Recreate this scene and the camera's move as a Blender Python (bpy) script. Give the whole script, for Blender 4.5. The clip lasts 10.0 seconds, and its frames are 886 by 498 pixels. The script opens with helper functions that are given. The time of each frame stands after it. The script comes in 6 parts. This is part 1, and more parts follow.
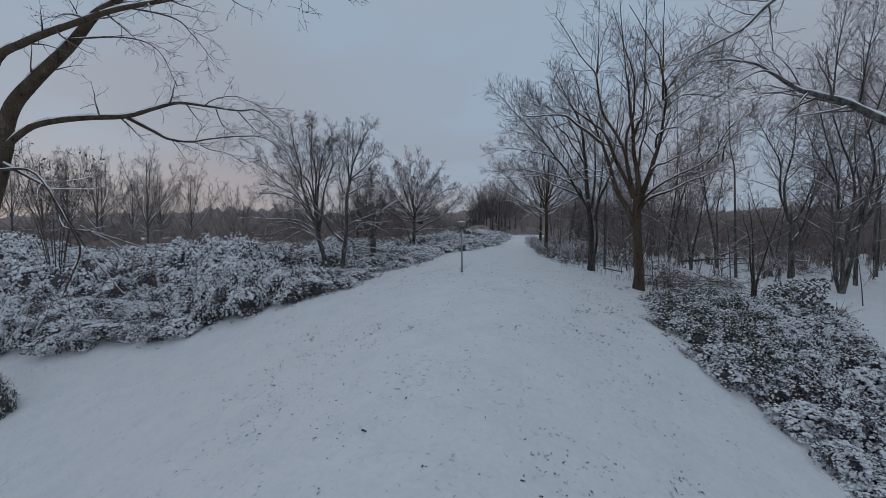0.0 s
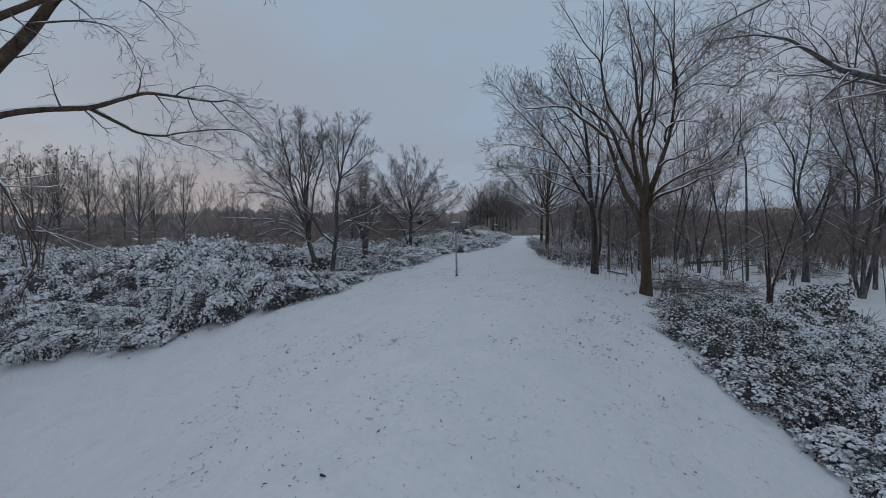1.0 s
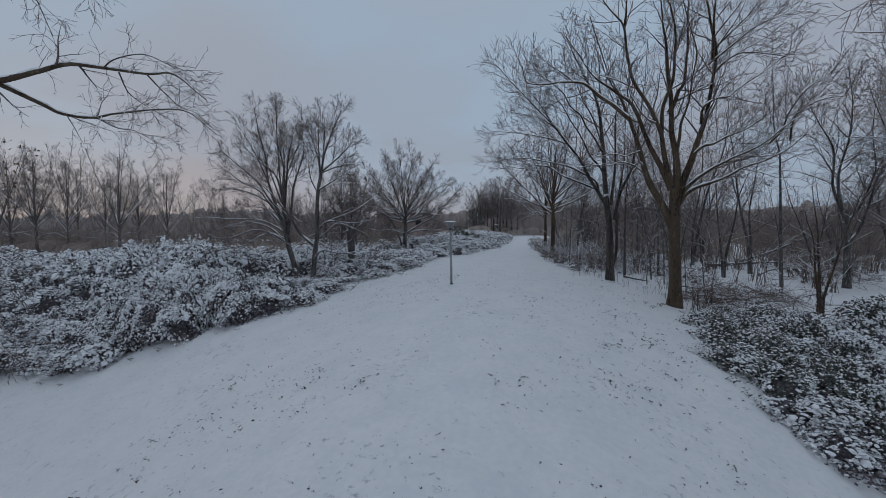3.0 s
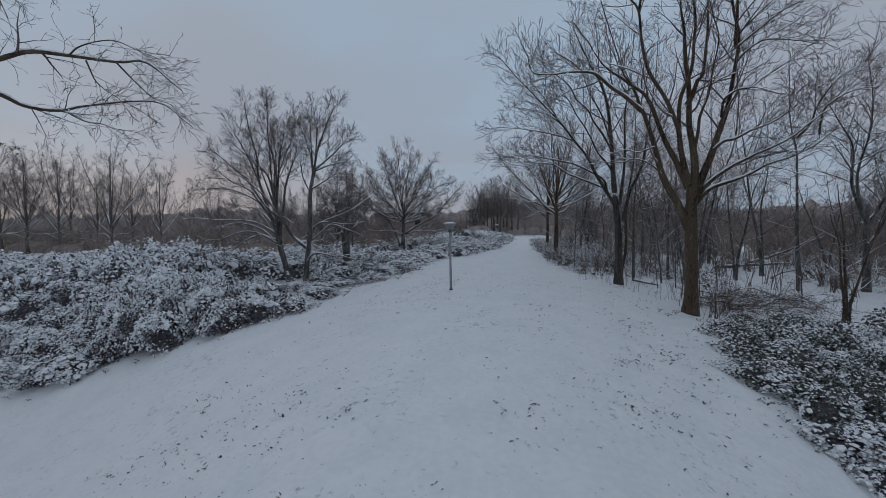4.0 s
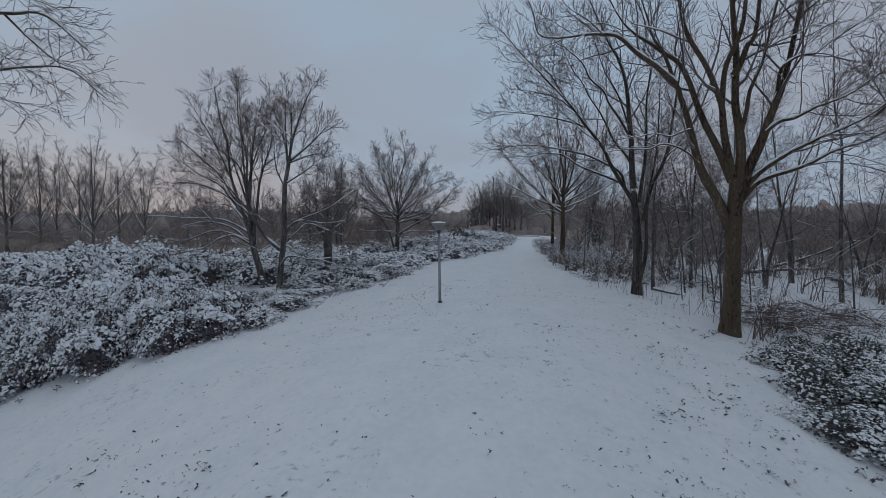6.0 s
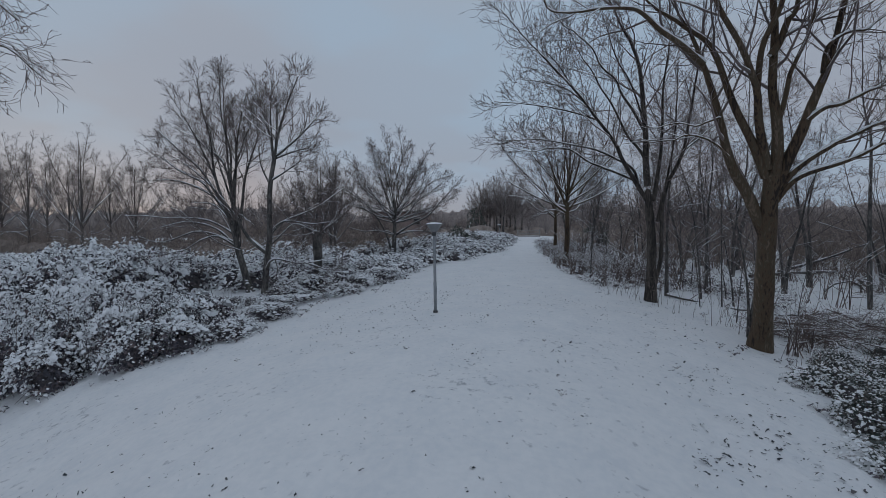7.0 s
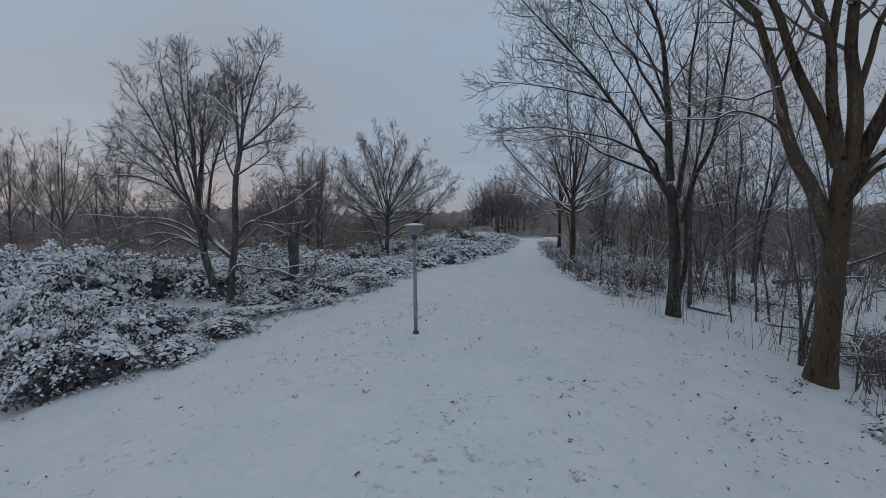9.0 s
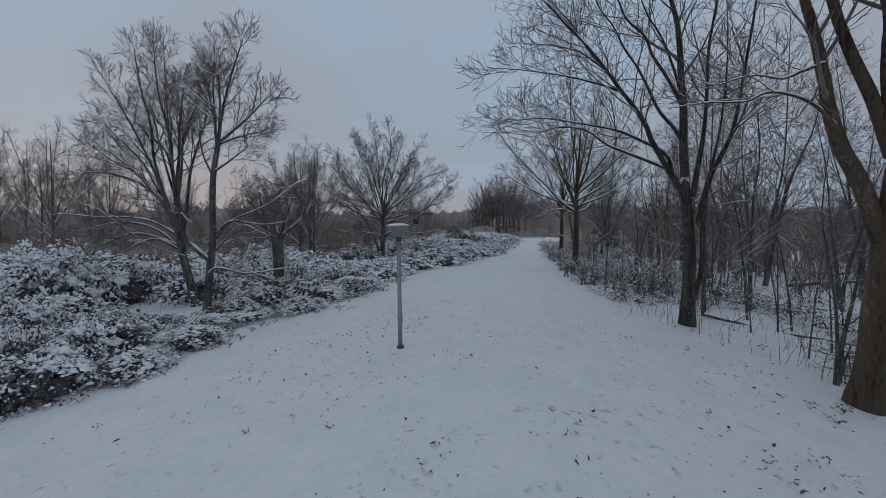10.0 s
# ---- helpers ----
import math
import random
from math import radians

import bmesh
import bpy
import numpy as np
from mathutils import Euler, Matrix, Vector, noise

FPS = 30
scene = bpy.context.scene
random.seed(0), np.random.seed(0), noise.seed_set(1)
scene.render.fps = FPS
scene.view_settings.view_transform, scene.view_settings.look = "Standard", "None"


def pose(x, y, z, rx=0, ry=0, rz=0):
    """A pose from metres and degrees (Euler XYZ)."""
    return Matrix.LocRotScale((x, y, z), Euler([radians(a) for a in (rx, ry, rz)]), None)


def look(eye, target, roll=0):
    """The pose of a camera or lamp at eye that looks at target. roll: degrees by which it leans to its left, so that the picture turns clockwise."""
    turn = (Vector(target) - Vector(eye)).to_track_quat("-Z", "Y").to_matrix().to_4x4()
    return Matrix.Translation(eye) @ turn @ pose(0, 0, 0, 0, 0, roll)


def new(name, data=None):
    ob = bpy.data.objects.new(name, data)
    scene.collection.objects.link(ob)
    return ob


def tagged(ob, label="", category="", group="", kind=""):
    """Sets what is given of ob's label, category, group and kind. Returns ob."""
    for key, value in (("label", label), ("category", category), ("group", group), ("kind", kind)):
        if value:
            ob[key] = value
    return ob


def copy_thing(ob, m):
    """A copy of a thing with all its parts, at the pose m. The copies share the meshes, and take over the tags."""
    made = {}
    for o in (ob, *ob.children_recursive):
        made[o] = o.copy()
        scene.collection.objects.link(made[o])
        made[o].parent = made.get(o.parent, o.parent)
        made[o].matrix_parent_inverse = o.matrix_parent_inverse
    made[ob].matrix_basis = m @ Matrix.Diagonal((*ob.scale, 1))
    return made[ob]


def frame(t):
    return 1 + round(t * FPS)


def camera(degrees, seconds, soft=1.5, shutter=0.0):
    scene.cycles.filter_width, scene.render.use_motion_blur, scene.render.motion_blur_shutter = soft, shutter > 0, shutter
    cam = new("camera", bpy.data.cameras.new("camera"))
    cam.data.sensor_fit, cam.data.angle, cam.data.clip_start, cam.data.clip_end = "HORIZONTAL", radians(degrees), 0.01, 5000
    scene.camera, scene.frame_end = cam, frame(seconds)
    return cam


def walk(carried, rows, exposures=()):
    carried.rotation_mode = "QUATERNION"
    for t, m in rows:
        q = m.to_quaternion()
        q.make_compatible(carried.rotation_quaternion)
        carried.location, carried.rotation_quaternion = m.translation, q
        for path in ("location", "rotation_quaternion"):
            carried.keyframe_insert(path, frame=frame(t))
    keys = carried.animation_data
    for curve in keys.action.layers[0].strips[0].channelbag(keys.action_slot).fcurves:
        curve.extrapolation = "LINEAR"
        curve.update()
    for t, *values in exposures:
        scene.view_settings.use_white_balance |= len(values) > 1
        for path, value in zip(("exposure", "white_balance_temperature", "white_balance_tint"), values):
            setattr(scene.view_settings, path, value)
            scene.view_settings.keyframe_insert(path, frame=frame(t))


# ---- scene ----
cam = camera(90.03, 10.0, soft=0.6)
PATH = [
    (0, look((0.800, 0.000, 1.939), (-1.354, 9.753, 1.454), -0.01)),
    (0.5, look((0.842, 0.589, 1.969), (-1.323, 10.341, 1.501), -0.03)),
    (1, look((0.860, 1.299, 1.952), (-1.328, 11.045, 1.476), -0.03)),
    (1.5, look((0.865, 2.165, 1.919), (-1.339, 11.907, 1.450), 0.00)),
    (2, look((0.787, 2.946, 1.891), (-1.423, 12.687, 1.424), -0.05)),
    (2.5, look((0.675, 3.486, 1.912), (-1.530, 13.229, 1.445), -0.13)),
    (4, look((0.358, 4.977, 2.034), (-1.835, 14.722, 1.552), -0.27)),
    (4.5, look((0.318, 5.530, 2.042), (-1.881, 15.273, 1.553), -0.19)),
    (5, look((0.313, 6.150, 2.048), (-1.914, 15.887, 1.553), -0.09)),
    (5.5, look((0.299, 6.788, 2.046), (-1.951, 16.519, 1.556), -0.04)),
    (7, look((0.065, 8.650, 2.098), (-2.195, 18.378, 1.600), 0.06)),
    (7.5, look((0.015, 9.243, 2.110), (-2.257, 18.969, 1.615), 0.08)),
    (8, look((0.016, 9.790, 2.118), (-2.273, 19.512, 1.623), 0.07)),
    (8.5, look((0.011, 10.278, 2.123), (-2.295, 19.996, 1.632), 0.12)),
    (9, look((0.011, 10.724, 2.131), (-2.306, 20.440, 1.642), 0.13)),
    (9.5, look((-0.001, 11.242, 2.137), (-2.333, 20.954, 1.649), 0.17)),
    (10, look((0.000, 11.798, 2.144), (-2.348, 21.506, 1.653), 0.19)),
]
walk(cam, PATH)

# ---------------------------------------------------------------- light
world = bpy.data.worlds.new("dusk_sky")
scene.world = world
world.use_nodes = True
wn, wl = world.node_tree.nodes, world.node_tree.links
wn.clear()


def ramp(nodes, stops, interp="EASE"):
    nd = nodes.new("ShaderNodeValToRGB")
    nd.color_ramp.interpolation = interp
    while len(nd.color_ramp.elements) < len(stops):
        nd.color_ramp.elements.new(0.5)
    for e, (p, c) in zip(nd.color_ramp.elements, stops):
        e.position, e.color = p, (*c, 1)
    return nd


SUN_DIR = Vector((-0.80, 0.57, 0.20))
tc = wn.new("ShaderNodeTexCoord")
sep = wn.new("ShaderNodeSeparateXYZ")
wl.new(tc.outputs["Generated"], sep.inputs[0])
# overcast gradient from horizon to zenith
grad = ramp(wn, [(0.0, (0.285, 0.300, 0.345)), (0.10, (0.298, 0.320, 0.376)), (0.28, (0.306, 0.344, 0.414)), (0.6, (0.350, 0.398, 0.466)), (1.0, (0.425, 0.487, 0.575))])
wl.new(sep.outputs["Z"], grad.inputs[0])
# cloud sheets, stretched towards the horizon
zc = wn.new("ShaderNodeMath")
zc.inputs[1].default_value = 0.22
wl.new(sep.outputs["Z"], zc.inputs[0])
flat = wn.new("ShaderNodeCombineXYZ")
for axis in ("X", "Y"):
    dv = wn.new("ShaderNodeMath")
    dv.operation = "DIVIDE"
    wl.new(sep.outputs[axis], dv.inputs[0])
    wl.new(zc.outputs[0], dv.inputs[1])
    wl.new(dv.outputs[0], flat.inputs[axis])
cloud = wn.new("ShaderNodeTexNoise")
cloud.inputs["Scale"].default_value, cloud.inputs["Detail"].default_value, cloud.inputs["Roughness"].default_value = 0.9, 5, 0.45
wl.new(flat.outputs[0], cloud.inputs["Vector"])
cmask = ramp(wn, [(0.43, (0, 0, 0)), (0.57, (1, 1, 1))])
wl.new(cloud.outputs["Fac"], cmask.inputs[0])
gap_dot = wn.new("ShaderNodeVectorMath")
gap_dot.operation = "DOT_PRODUCT"
gap_dot.inputs[1].default_value = (-0.10, 0.91, 0.40)
wl.new(tc.outputs["Generated"], gap_dot.inputs[0])
gap = ramp(wn, [(0.88, (0, 0, 0)), (0.99, (1, 1, 1))])
wl.new(gap_dot.outputs["Value"], gap.inputs[0])
gap_mix = wn.new("ShaderNodeMath")
gap_mix.operation, gap_mix.use_clamp = "MULTIPLY_ADD", True
gap_mix.inputs[1].default_value = 0.55
cl_half = wn.new("ShaderNodeMath")
cl_half.operation = "MULTIPLY"
cl_half.inputs[1].default_value = 0.75
wl.new(cmask.outputs[0], cl_half.inputs[0])
wl.new(gap.outputs[0], gap_mix.inputs[0])
wl.new(cl_half.outputs[0], gap_mix.inputs[2])
mixc = wn.new("ShaderNodeMixRGB")
mixc.inputs[2].default_value = (0.306, 0.395, 0.503, 1)
fac = wn.new("ShaderNodeMath")
fac.operation = "MULTIPLY"
fac.inputs[1].default_value = 0.85
wl.new(gap_mix.outputs[0], fac.inputs[0])
wl.new(fac.outputs[0], mixc.inputs[0])
wl.new(grad.outputs[0], mixc.inputs[1])
# low warm band round the set sun
dot = wn.new("ShaderNodeVectorMath")
dot.operation = "DOT_PRODUCT"
dot.inputs[1].default_value = Vector((-0.80, 0.60, 0.0)).normalized()
wl.new(tc.outputs["Generated"], dot.inputs[0])
side = ramp(wn, [(0.62, (0, 0, 0)), (1.0, (1, 1, 1))])
wl.new(dot.outputs["Value"], side.inputs[0])
low = ramp(wn, [(0.0, (1, 1, 1)), (0.05, (0.62, 0.62, 0.62)), (0.20, (0, 0, 0))])
wl.new(sep.outputs["Z"], low.inputs[0])
warm = wn.new("ShaderNodeMath")
warm.operation = "MULTIPLY"
wl.new(side.outputs[0], warm.inputs[0])
wl.new(low.outputs[0], warm.inputs[1])
mixw = wn.new("ShaderNodeMixRGB")
mixw.inputs[2].default_value = (0.385, 0.342, 0.352, 1)
wl.new(warm.outputs[0], mixw.inputs[0])
wl.new(mixc.outputs[0], mixw.inputs[1])
sky = wn.new("ShaderNodeTexSky")
sky.sky_type, sky.sun_disc = "NISHITA", False
sky.sun_elevation, sky.sun_rotation = radians(11.5), math.atan2(SUN_DIR.x, SUN_DIR.y)
bg1, bg2 = wn.new("ShaderNodeBackground"), wn.new("ShaderNodeBackground")
bg1.inputs["Strength"].default_value = 1.0
bg2.inputs["Strength"].default_value = 0.0015
addw, wout = wn.new("ShaderNodeAddShader"), wn.new("ShaderNodeOutputWorld")
wl.new(mixw.outputs[0], bg1.inputs["Color"])
wl.new(sky.outputs[0], bg2.inputs["Color"])
wl.new(bg1.outputs[0], addw.inputs[0])
wl.new(bg2.outputs[0], addw.inputs[1])
wl.new(addw.outputs[0], wout.inputs["Surface"])

sun = new("sun", bpy.data.lights.new("sun", "SUN"))
sun.data.energy, sun.data.angle, sun.data.color = 0.12, radians(40), (1.0, 0.86, 0.76)
sun.matrix_world = look(SUN_DIR * 50, (0, 0, 0))


# ---------------------------------------------------------------- materials
def material(name, stops, scale=8.0, rough=0.8, bump=0.3, bump_scale=40.0, stretch=(1, 1, 1), detail=6, fine=0.35, coord="Object", island=0.0, spec=0.3, metallic=0.0):
    m = bpy.data.materials.new(name)
    m.use_nodes = True
    n, l = m.node_tree.nodes, m.node_tree.links
    b = n["Principled BSDF"]
    b.inputs["Roughness"].default_value = rough
    b.inputs["Specular IOR Level"].default_value = spec
    b.inputs["Metallic"].default_value = metallic
    t = n.new("ShaderNodeTexCoord")
    mp = n.new("ShaderNodeMapping")
    mp.inputs["Scale"].default_value = stretch
    l.new(t.outputs[coord], mp.inputs[0])
    big = n.new("ShaderNodeTexNoise")
    big.inputs["Scale"].default_value, big.inputs["Detail"].default_value = scale, detail
    small = n.new("ShaderNodeTexNoise")
    small.inputs["Scale"].default_value, small.inputs["Detail"].default_value = bump_scale, 4
    for nd in (big, small):
        l.new(mp.outputs[0], nd.inputs["Vector"])
    mx = n.new("ShaderNodeMath")
    mx.operation = "MULTIPLY_ADD"
    mx.inputs[1].default_value = fine
    l.new(small.outputs["Fac"], mx.inputs[0])
    l.new(big.outputs["Fac"], mx.inputs[2])
    val = mx.outputs[0]
    if island:
        g = n.new("ShaderNodeNewGeometry")
        mi = n.new("ShaderNodeMath")
        mi.operation = "MULTIPLY_ADD"
        mi.inputs[1].default_value = island
        l.new(g.outputs["Random Per Island"], mi.inputs[0])
        l.new(val, mi.inputs[2])
        val = mi.outputs[0]
    off = n.new("ShaderNodeMath")
    off.operation = "SUBTRACT"
    off.inputs[1].default_value = fine * 0.5 + island * 0.5
    l.new(val, off.inputs[0])
    r = ramp(n, stops, "LINEAR")
    l.new(off.outputs[0], r.inputs[0])
    l.new(r.outputs[0], b.inputs["Base Color"])
    if bump:
        bp = n.new("ShaderNodeBump")
        bp.inputs["Strength"].default_value, bp.inputs["Distance"].default_value = bump, 0.02
        l.new(small.outputs["Fac"], bp.inputs["Height"])
        l.new(bp.outputs[0], b.inputs["Normal"])
    return m


# the strong fine mottling paints the shading of small dimples into the colour
SNOW = material("snow", [(0.25, (0.735, 0.742, 0.762)), (0.5, (0.78, 0.778, 0.788)), (0.72, (0.815, 0.807, 0.812))], scale=1.3, rough=0.6, bump=0.6, bump_scale=9.0, detail=9, fine=1.0, spec=0.2)
SNOW_CLUMP = material("snow_clump", [(0.3, (0.82, 0.83, 0.85)), (0.7, (0.92, 0.92, 0.94))], scale=3.0, rough=0.6, bump=0.3, bump_scale=60.0, island=0.3)
sn, sl = SNOW.node_tree.nodes, SNOW.node_tree.links
sco = sn.new("ShaderNodeTexCoord")
spot, field = sn.new("ShaderNodeTexNoise"), sn.new("ShaderNodeTexNoise")
spot.inputs["Scale"].default_value, spot.inputs["Detail"].default_value, spot.inputs["Roughness"].default_value = 7.5, 5, 0.62
field.inputs["Scale"].default_value, field.inputs["Detail"].default_value = 0.45, 3
for nd in (spot, field):
    sl.new(sco.outputs["Object"], nd.inputs["Vector"])
both = sn.new("ShaderNodeMath")
both.operation = "MULTIPLY_ADD"
both.inputs[1].default_value = 0.30
sl.new(field.outputs["Fac"], both.inputs[0])
sl.new(spot.outputs["Fac"], both.inputs[2])
stain = ramp(sn, [(0.765, (0, 0, 0)), (0.90, (1, 1, 1))], "LINEAR")
sl.new(both.outputs[0], stain.inputs[0])
stain_mix = sn.new("ShaderNodeMixRGB")
stain_mix.inputs[2].default_value = (0.40, 0.405, 0.43, 1)
snow_bsdf = sn["Principled BSDF"]
sl.new(snow_bsdf.inputs["Base Color"].links[0].from_socket, stain_mix.inputs[1])
sl.new(stain.outputs[0], stain_mix.inputs[0])
sl.new(stain_mix.outputs[0], snow_bsdf.inputs["Base Color"])
BARK = material("bark", [(0.3, (0.048, 0.046, 0.046)), (0.5, (0.105, 0.098, 0.093)), (0.72, (0.21, 0.195, 0.182))], scale=6.0, rough=0.95, bump=1.0, bump_scale=26.0, stretch=(1, 1, 0.25), fine=0.9)
MOSSY_BARK = material("mossy_bark", [(0.3, (0.034, 0.026, 0.021)), (0.46, (0.104, 0.070, 0.046)), (0.58, (0.078, 0.064, 0.044)), (0.74, (0.165, 0.120, 0.088))], scale=3.4, rough=0.95, bump=1.0, bump_scale=26.0, stretch=(1, 1, 0.2), fine=0.9)
WET_BARK = material("wet_bark", [(0.3, (0.028, 0.025, 0.024)), (0.5, (0.058, 0.050, 0.044)), (0.74, (0.112, 0.096, 0.084))], scale=6.0, rough=0.85, bump=1.0, bump_scale=26.0, stretch=(1, 1, 0.2), fine=0.9)
# bark of the far row: haze is put into its paler colour
HAZY_BARK = material("hazy_bark", [(0.3, (0.085, 0.075, 0.072)), (0.7, (0.19, 0.166, 0.156))], scale=2.0, rough=0.95, bump=0.5, bump_scale=12.0, stretch=(1, 1, 0.3))
TWIG = material("twig_bark", [(0.3, (0.104, 0.084, 0.082)), (0.7, (0.215, 0.174, 0.166))], scale=2.0, rough=0.85, bump=0.0, island=0.3)
# far-off scrub twigs, made pale so the colour carries the haze
HAZY_TWIG = material("hazy_twig_bark", [(0.3, (0.225, 0.182, 0.160)), (0.7, (0.40, 0.325, 0.288))], scale=0.6, rough=0.9, bump=0.0, island=0.4)
# distant trees: darker of the two, still paled to stand in for haze
DARK_HAZY_TWIG = material("hazy_wood_edge_twig", [(0.3, (0.155, 0.132, 0.126)), (0.7, (0.29, 0.246, 0.232))], scale=0.6, rough=0.9, bump=0.0, island=0.4)
LEAF = material("bramble_leaf", [(0.15, (0.052, 0.051, 0.064)), (0.45, (0.090, 0.084, 0.102)), (0.7, (0.145, 0.125, 0.140)), (0.9, (0.20, 0.152, 0.150))], scale=2.5, rough=0.5, bump=0.2, island=0.75, spec=0.4)
GREEN_LEAF = material("evergreen_leaf", [(0.15, (0.044, 0.058, 0.050)), (0.45, (0.078, 0.092, 0.080)), (0.7, (0.120, 0.124, 0.112)), (0.9, (0.17, 0.138, 0.122))], scale=2.5, rough=0.45, bump=0.2, island=0.75, spec=0.45)
DEAD_LEAF = material("dead_leaf", [(0.2, (0.030, 0.035, 0.043)), (0.5, (0.062, 0.066, 0.076)), (0.8, (0.13, 0.125, 0.13))], scale=4.0, rough=0.7, bump=0.2, island=0.7)
CANE = material("bramble_cane", [(0.3, (0.105, 0.080, 0.073)), (0.7, (0.24, 0.188, 0.17))], scale=3.0, rough=0.8, bump=0.2, island=0.5)
CORE = material("thicket_core", [(0.3, (0.064, 0.060, 0.068)), (0.55, (0.125, 0.112, 0.120)), (0.75, (0.14, 0.125, 0.118))], scale=9.0, rough=0.95, bump=1.0, bump_scale=30.0, fine=0.6)
STEEL = material("galvanised_steel", [(0.3, (0.22, 0.23, 0.24)), (0.7, (0.36, 0.37, 0.39))], scale=5.0, rough=0.5, bump=0.1, bump_scale=80, metallic=0.6)
PLATE = material("sign_back", [(0.3, (0.17, 0.172, 0.18)), (0.7, (0.25, 0.252, 0.26))], scale=6.0, rough=0.5, bump=0.05)
DARK_STEEL = material("dark_steel", [(0.3, (0.05, 0.05, 0.055)), (0.7, (0.10, 0.10, 0.105))], scale=6.0, rough=0.5, bump=0.05, metallic=0.3)
# brown brick of the far house, lightened in colour for the haze before it
HAZY_BRICK = material("hazy_brown_brick", [(0.3, (0.27, 0.205, 0.19)), (0.7, (0.37, 0.285, 0.262))], scale=2.0, rough=0.9, bump=0.3, bump_scale=12)
ROOF = material("roof_tile", [(0.3, (0.10, 0.065, 0.055)), (0.7, (0.16, 0.10, 0.085))], scale=1.5, rough=0.9, bump=0.4, bump_scale=10)
PAINT = material("weathered_grey_paint", [(0.3, (0.24, 0.235, 0.225)), (0.7, (0.36, 0.35, 0.335))], scale=4.0, rough=0.6, bump=0.1)
GLASS = material("dark_window_glass", [(0.3, (0.02, 0.022, 0.025)), (0.7, (0.03, 0.032, 0.035))], scale=1.0, rough=0.1, bump=0.0, spec=0.5)


# ---------------------------------------------------------------- mesh helpers
def mesh_np(name, verts, quads=None, tris=None, smooth=True):
    me = bpy.data.meshes.new(name)
    verts = np.asarray(verts, dtype=np.float32).reshape(-1, 3)
    q = np.zeros((0, 4), np.int32) if quads is None else np.asarray(quads, np.int32).reshape(-1, 4)
    t = np.zeros((0, 3), np.int32) if tris is None else np.asarray(tris, np.int32).reshape(-1, 3)
    me.vertices.add(len(verts))
    me.vertices.foreach_set("co", verts.ravel())
    me.loops.add(q.size + t.size)
    me.loops.foreach_set("vertex_index", np.concatenate([q.ravel(), t.ravel()]))
    me.polygons.add(len(q) + len(t))
    starts = np.concatenate([np.arange(len(q)) * 4, q.size + np.arange(len(t)) * 3]).astype(np.int32)
    me.polygons.foreach_set("loop_start", starts)
    me.polygons.foreach_set("use_smooth", np.full(len(starts), smooth))
    me.update(calc_edges=True)
    return me


MANY = ("crown", "snow_cover", "cane_tangle", "foliage", "brushwood")


def part(name, me, mat, parent, label=""):
    ob = new(name, me)
    if mat and not me.materials:
        me.materials.append(mat)
    ob.parent = parent
    if label:
        tagged(ob, label)
    if name in MANY:
        ob["kind"] = "stuff"
    return ob


def thing(name, x, y, z, label, category, group="", kind=""):
    ob = new(name)
    ob.location = (x, y, z)
    ob.empty_display_size = 0.3
    return tagged(ob, label, category, group, kind)


def from_bm(name, bm):
    me = bpy.data.meshes.new(name)
    bm.to_mesh(me)
    bm.free()
    return me


def block(name, sx, sy, sz, at=(0, 0, 0), bevel=0.01, tilt=None):
    bm = bmesh.new()
    bmesh.ops.create_cube(bm, size=1)
    bmesh.ops.scale(bm, vec=(sx, sy, sz), verts=bm.verts)
    if bevel:
        bmesh.ops.bevel(bm, geom=bm.edges[:], offset=bevel, segments=2, affect="EDGES")
    if tilt:
        bmesh.ops.rotate(bm, cent=(0, 0, 0), matrix=Euler([radians(a) for a in tilt]).to_matrix(), verts=bm.verts)
    bmesh.ops.translate(bm, vec=at, verts=bm.verts)
    return from_bm(name, bm)


def waves(seed, count, lo, hi):
    r = np.random.RandomState(seed)
    ang, fr, ph = r.uniform(0, 6.283, count), np.exp(r.uniform(math.log(lo), math.log(hi), count)), r.uniform(0, 6.283, count)
    amp = (lo / fr) ** 0.6

    def f(x, y):
        s = 0
        for a, k, p, w in zip(ang, fr, ph, amp):
            s = s + w * np.sin(k * (np.cos(a) * x + np.sin(a) * y) + p)
        return s / math.sqrt(0.5 * (amp ** 2).sum())
    return f


# ---------------------------------------------------------------- ground
G = (-0.022, 0.342, -0.786, -0.328, -1.647, -0.019, 0.576)


def ground_z(x, y):
    """The lie of the land: a broad crowned path that climbs gently and levels out."""
    x, y = np.asarray(x, float), np.asarray(y, float)
    n = np.logaddexp(0, (22 - y) / 3.0) * 0.3
    n = n / (1 + (n / 1.75) ** 8) ** (1 / 8)
    u = x + 1.0
    u = u / (1 + (np.abs(u) / 22) ** 4) ** 0.25
    q = np.sqrt(1 + (u / 4) ** 2) - 1
    q = q / (1 + 0.12 * q)
    far = np.logaddexp(0, (y - 30) / 5.0) / 8
    return G[0] + G[1] * n + G[2] * n * n + G[3] * q + G[4] * q * n + G[5] * u / np.sqrt(1 + (u / 12) ** 2) + G[6] * far / (1 + far)


def gz(x, y):
    return float(ground_z(x, y))


LEFT_EDGE = [(-40, 14.2), (-23, 14.9), (-14.3, 15.2), (-11.4, 16.3), (-9.2, 17.4), (-7.3, 19.0), (-7.1, 21), (-7.4, 22.9), (-6.0, 23.6), (-6.2, 25.7), (-6.9, 30), (-6.2, 33.5), (-5.2, 36), (-4.4, 43), (-4.1, 55), (-4.2, 75)]
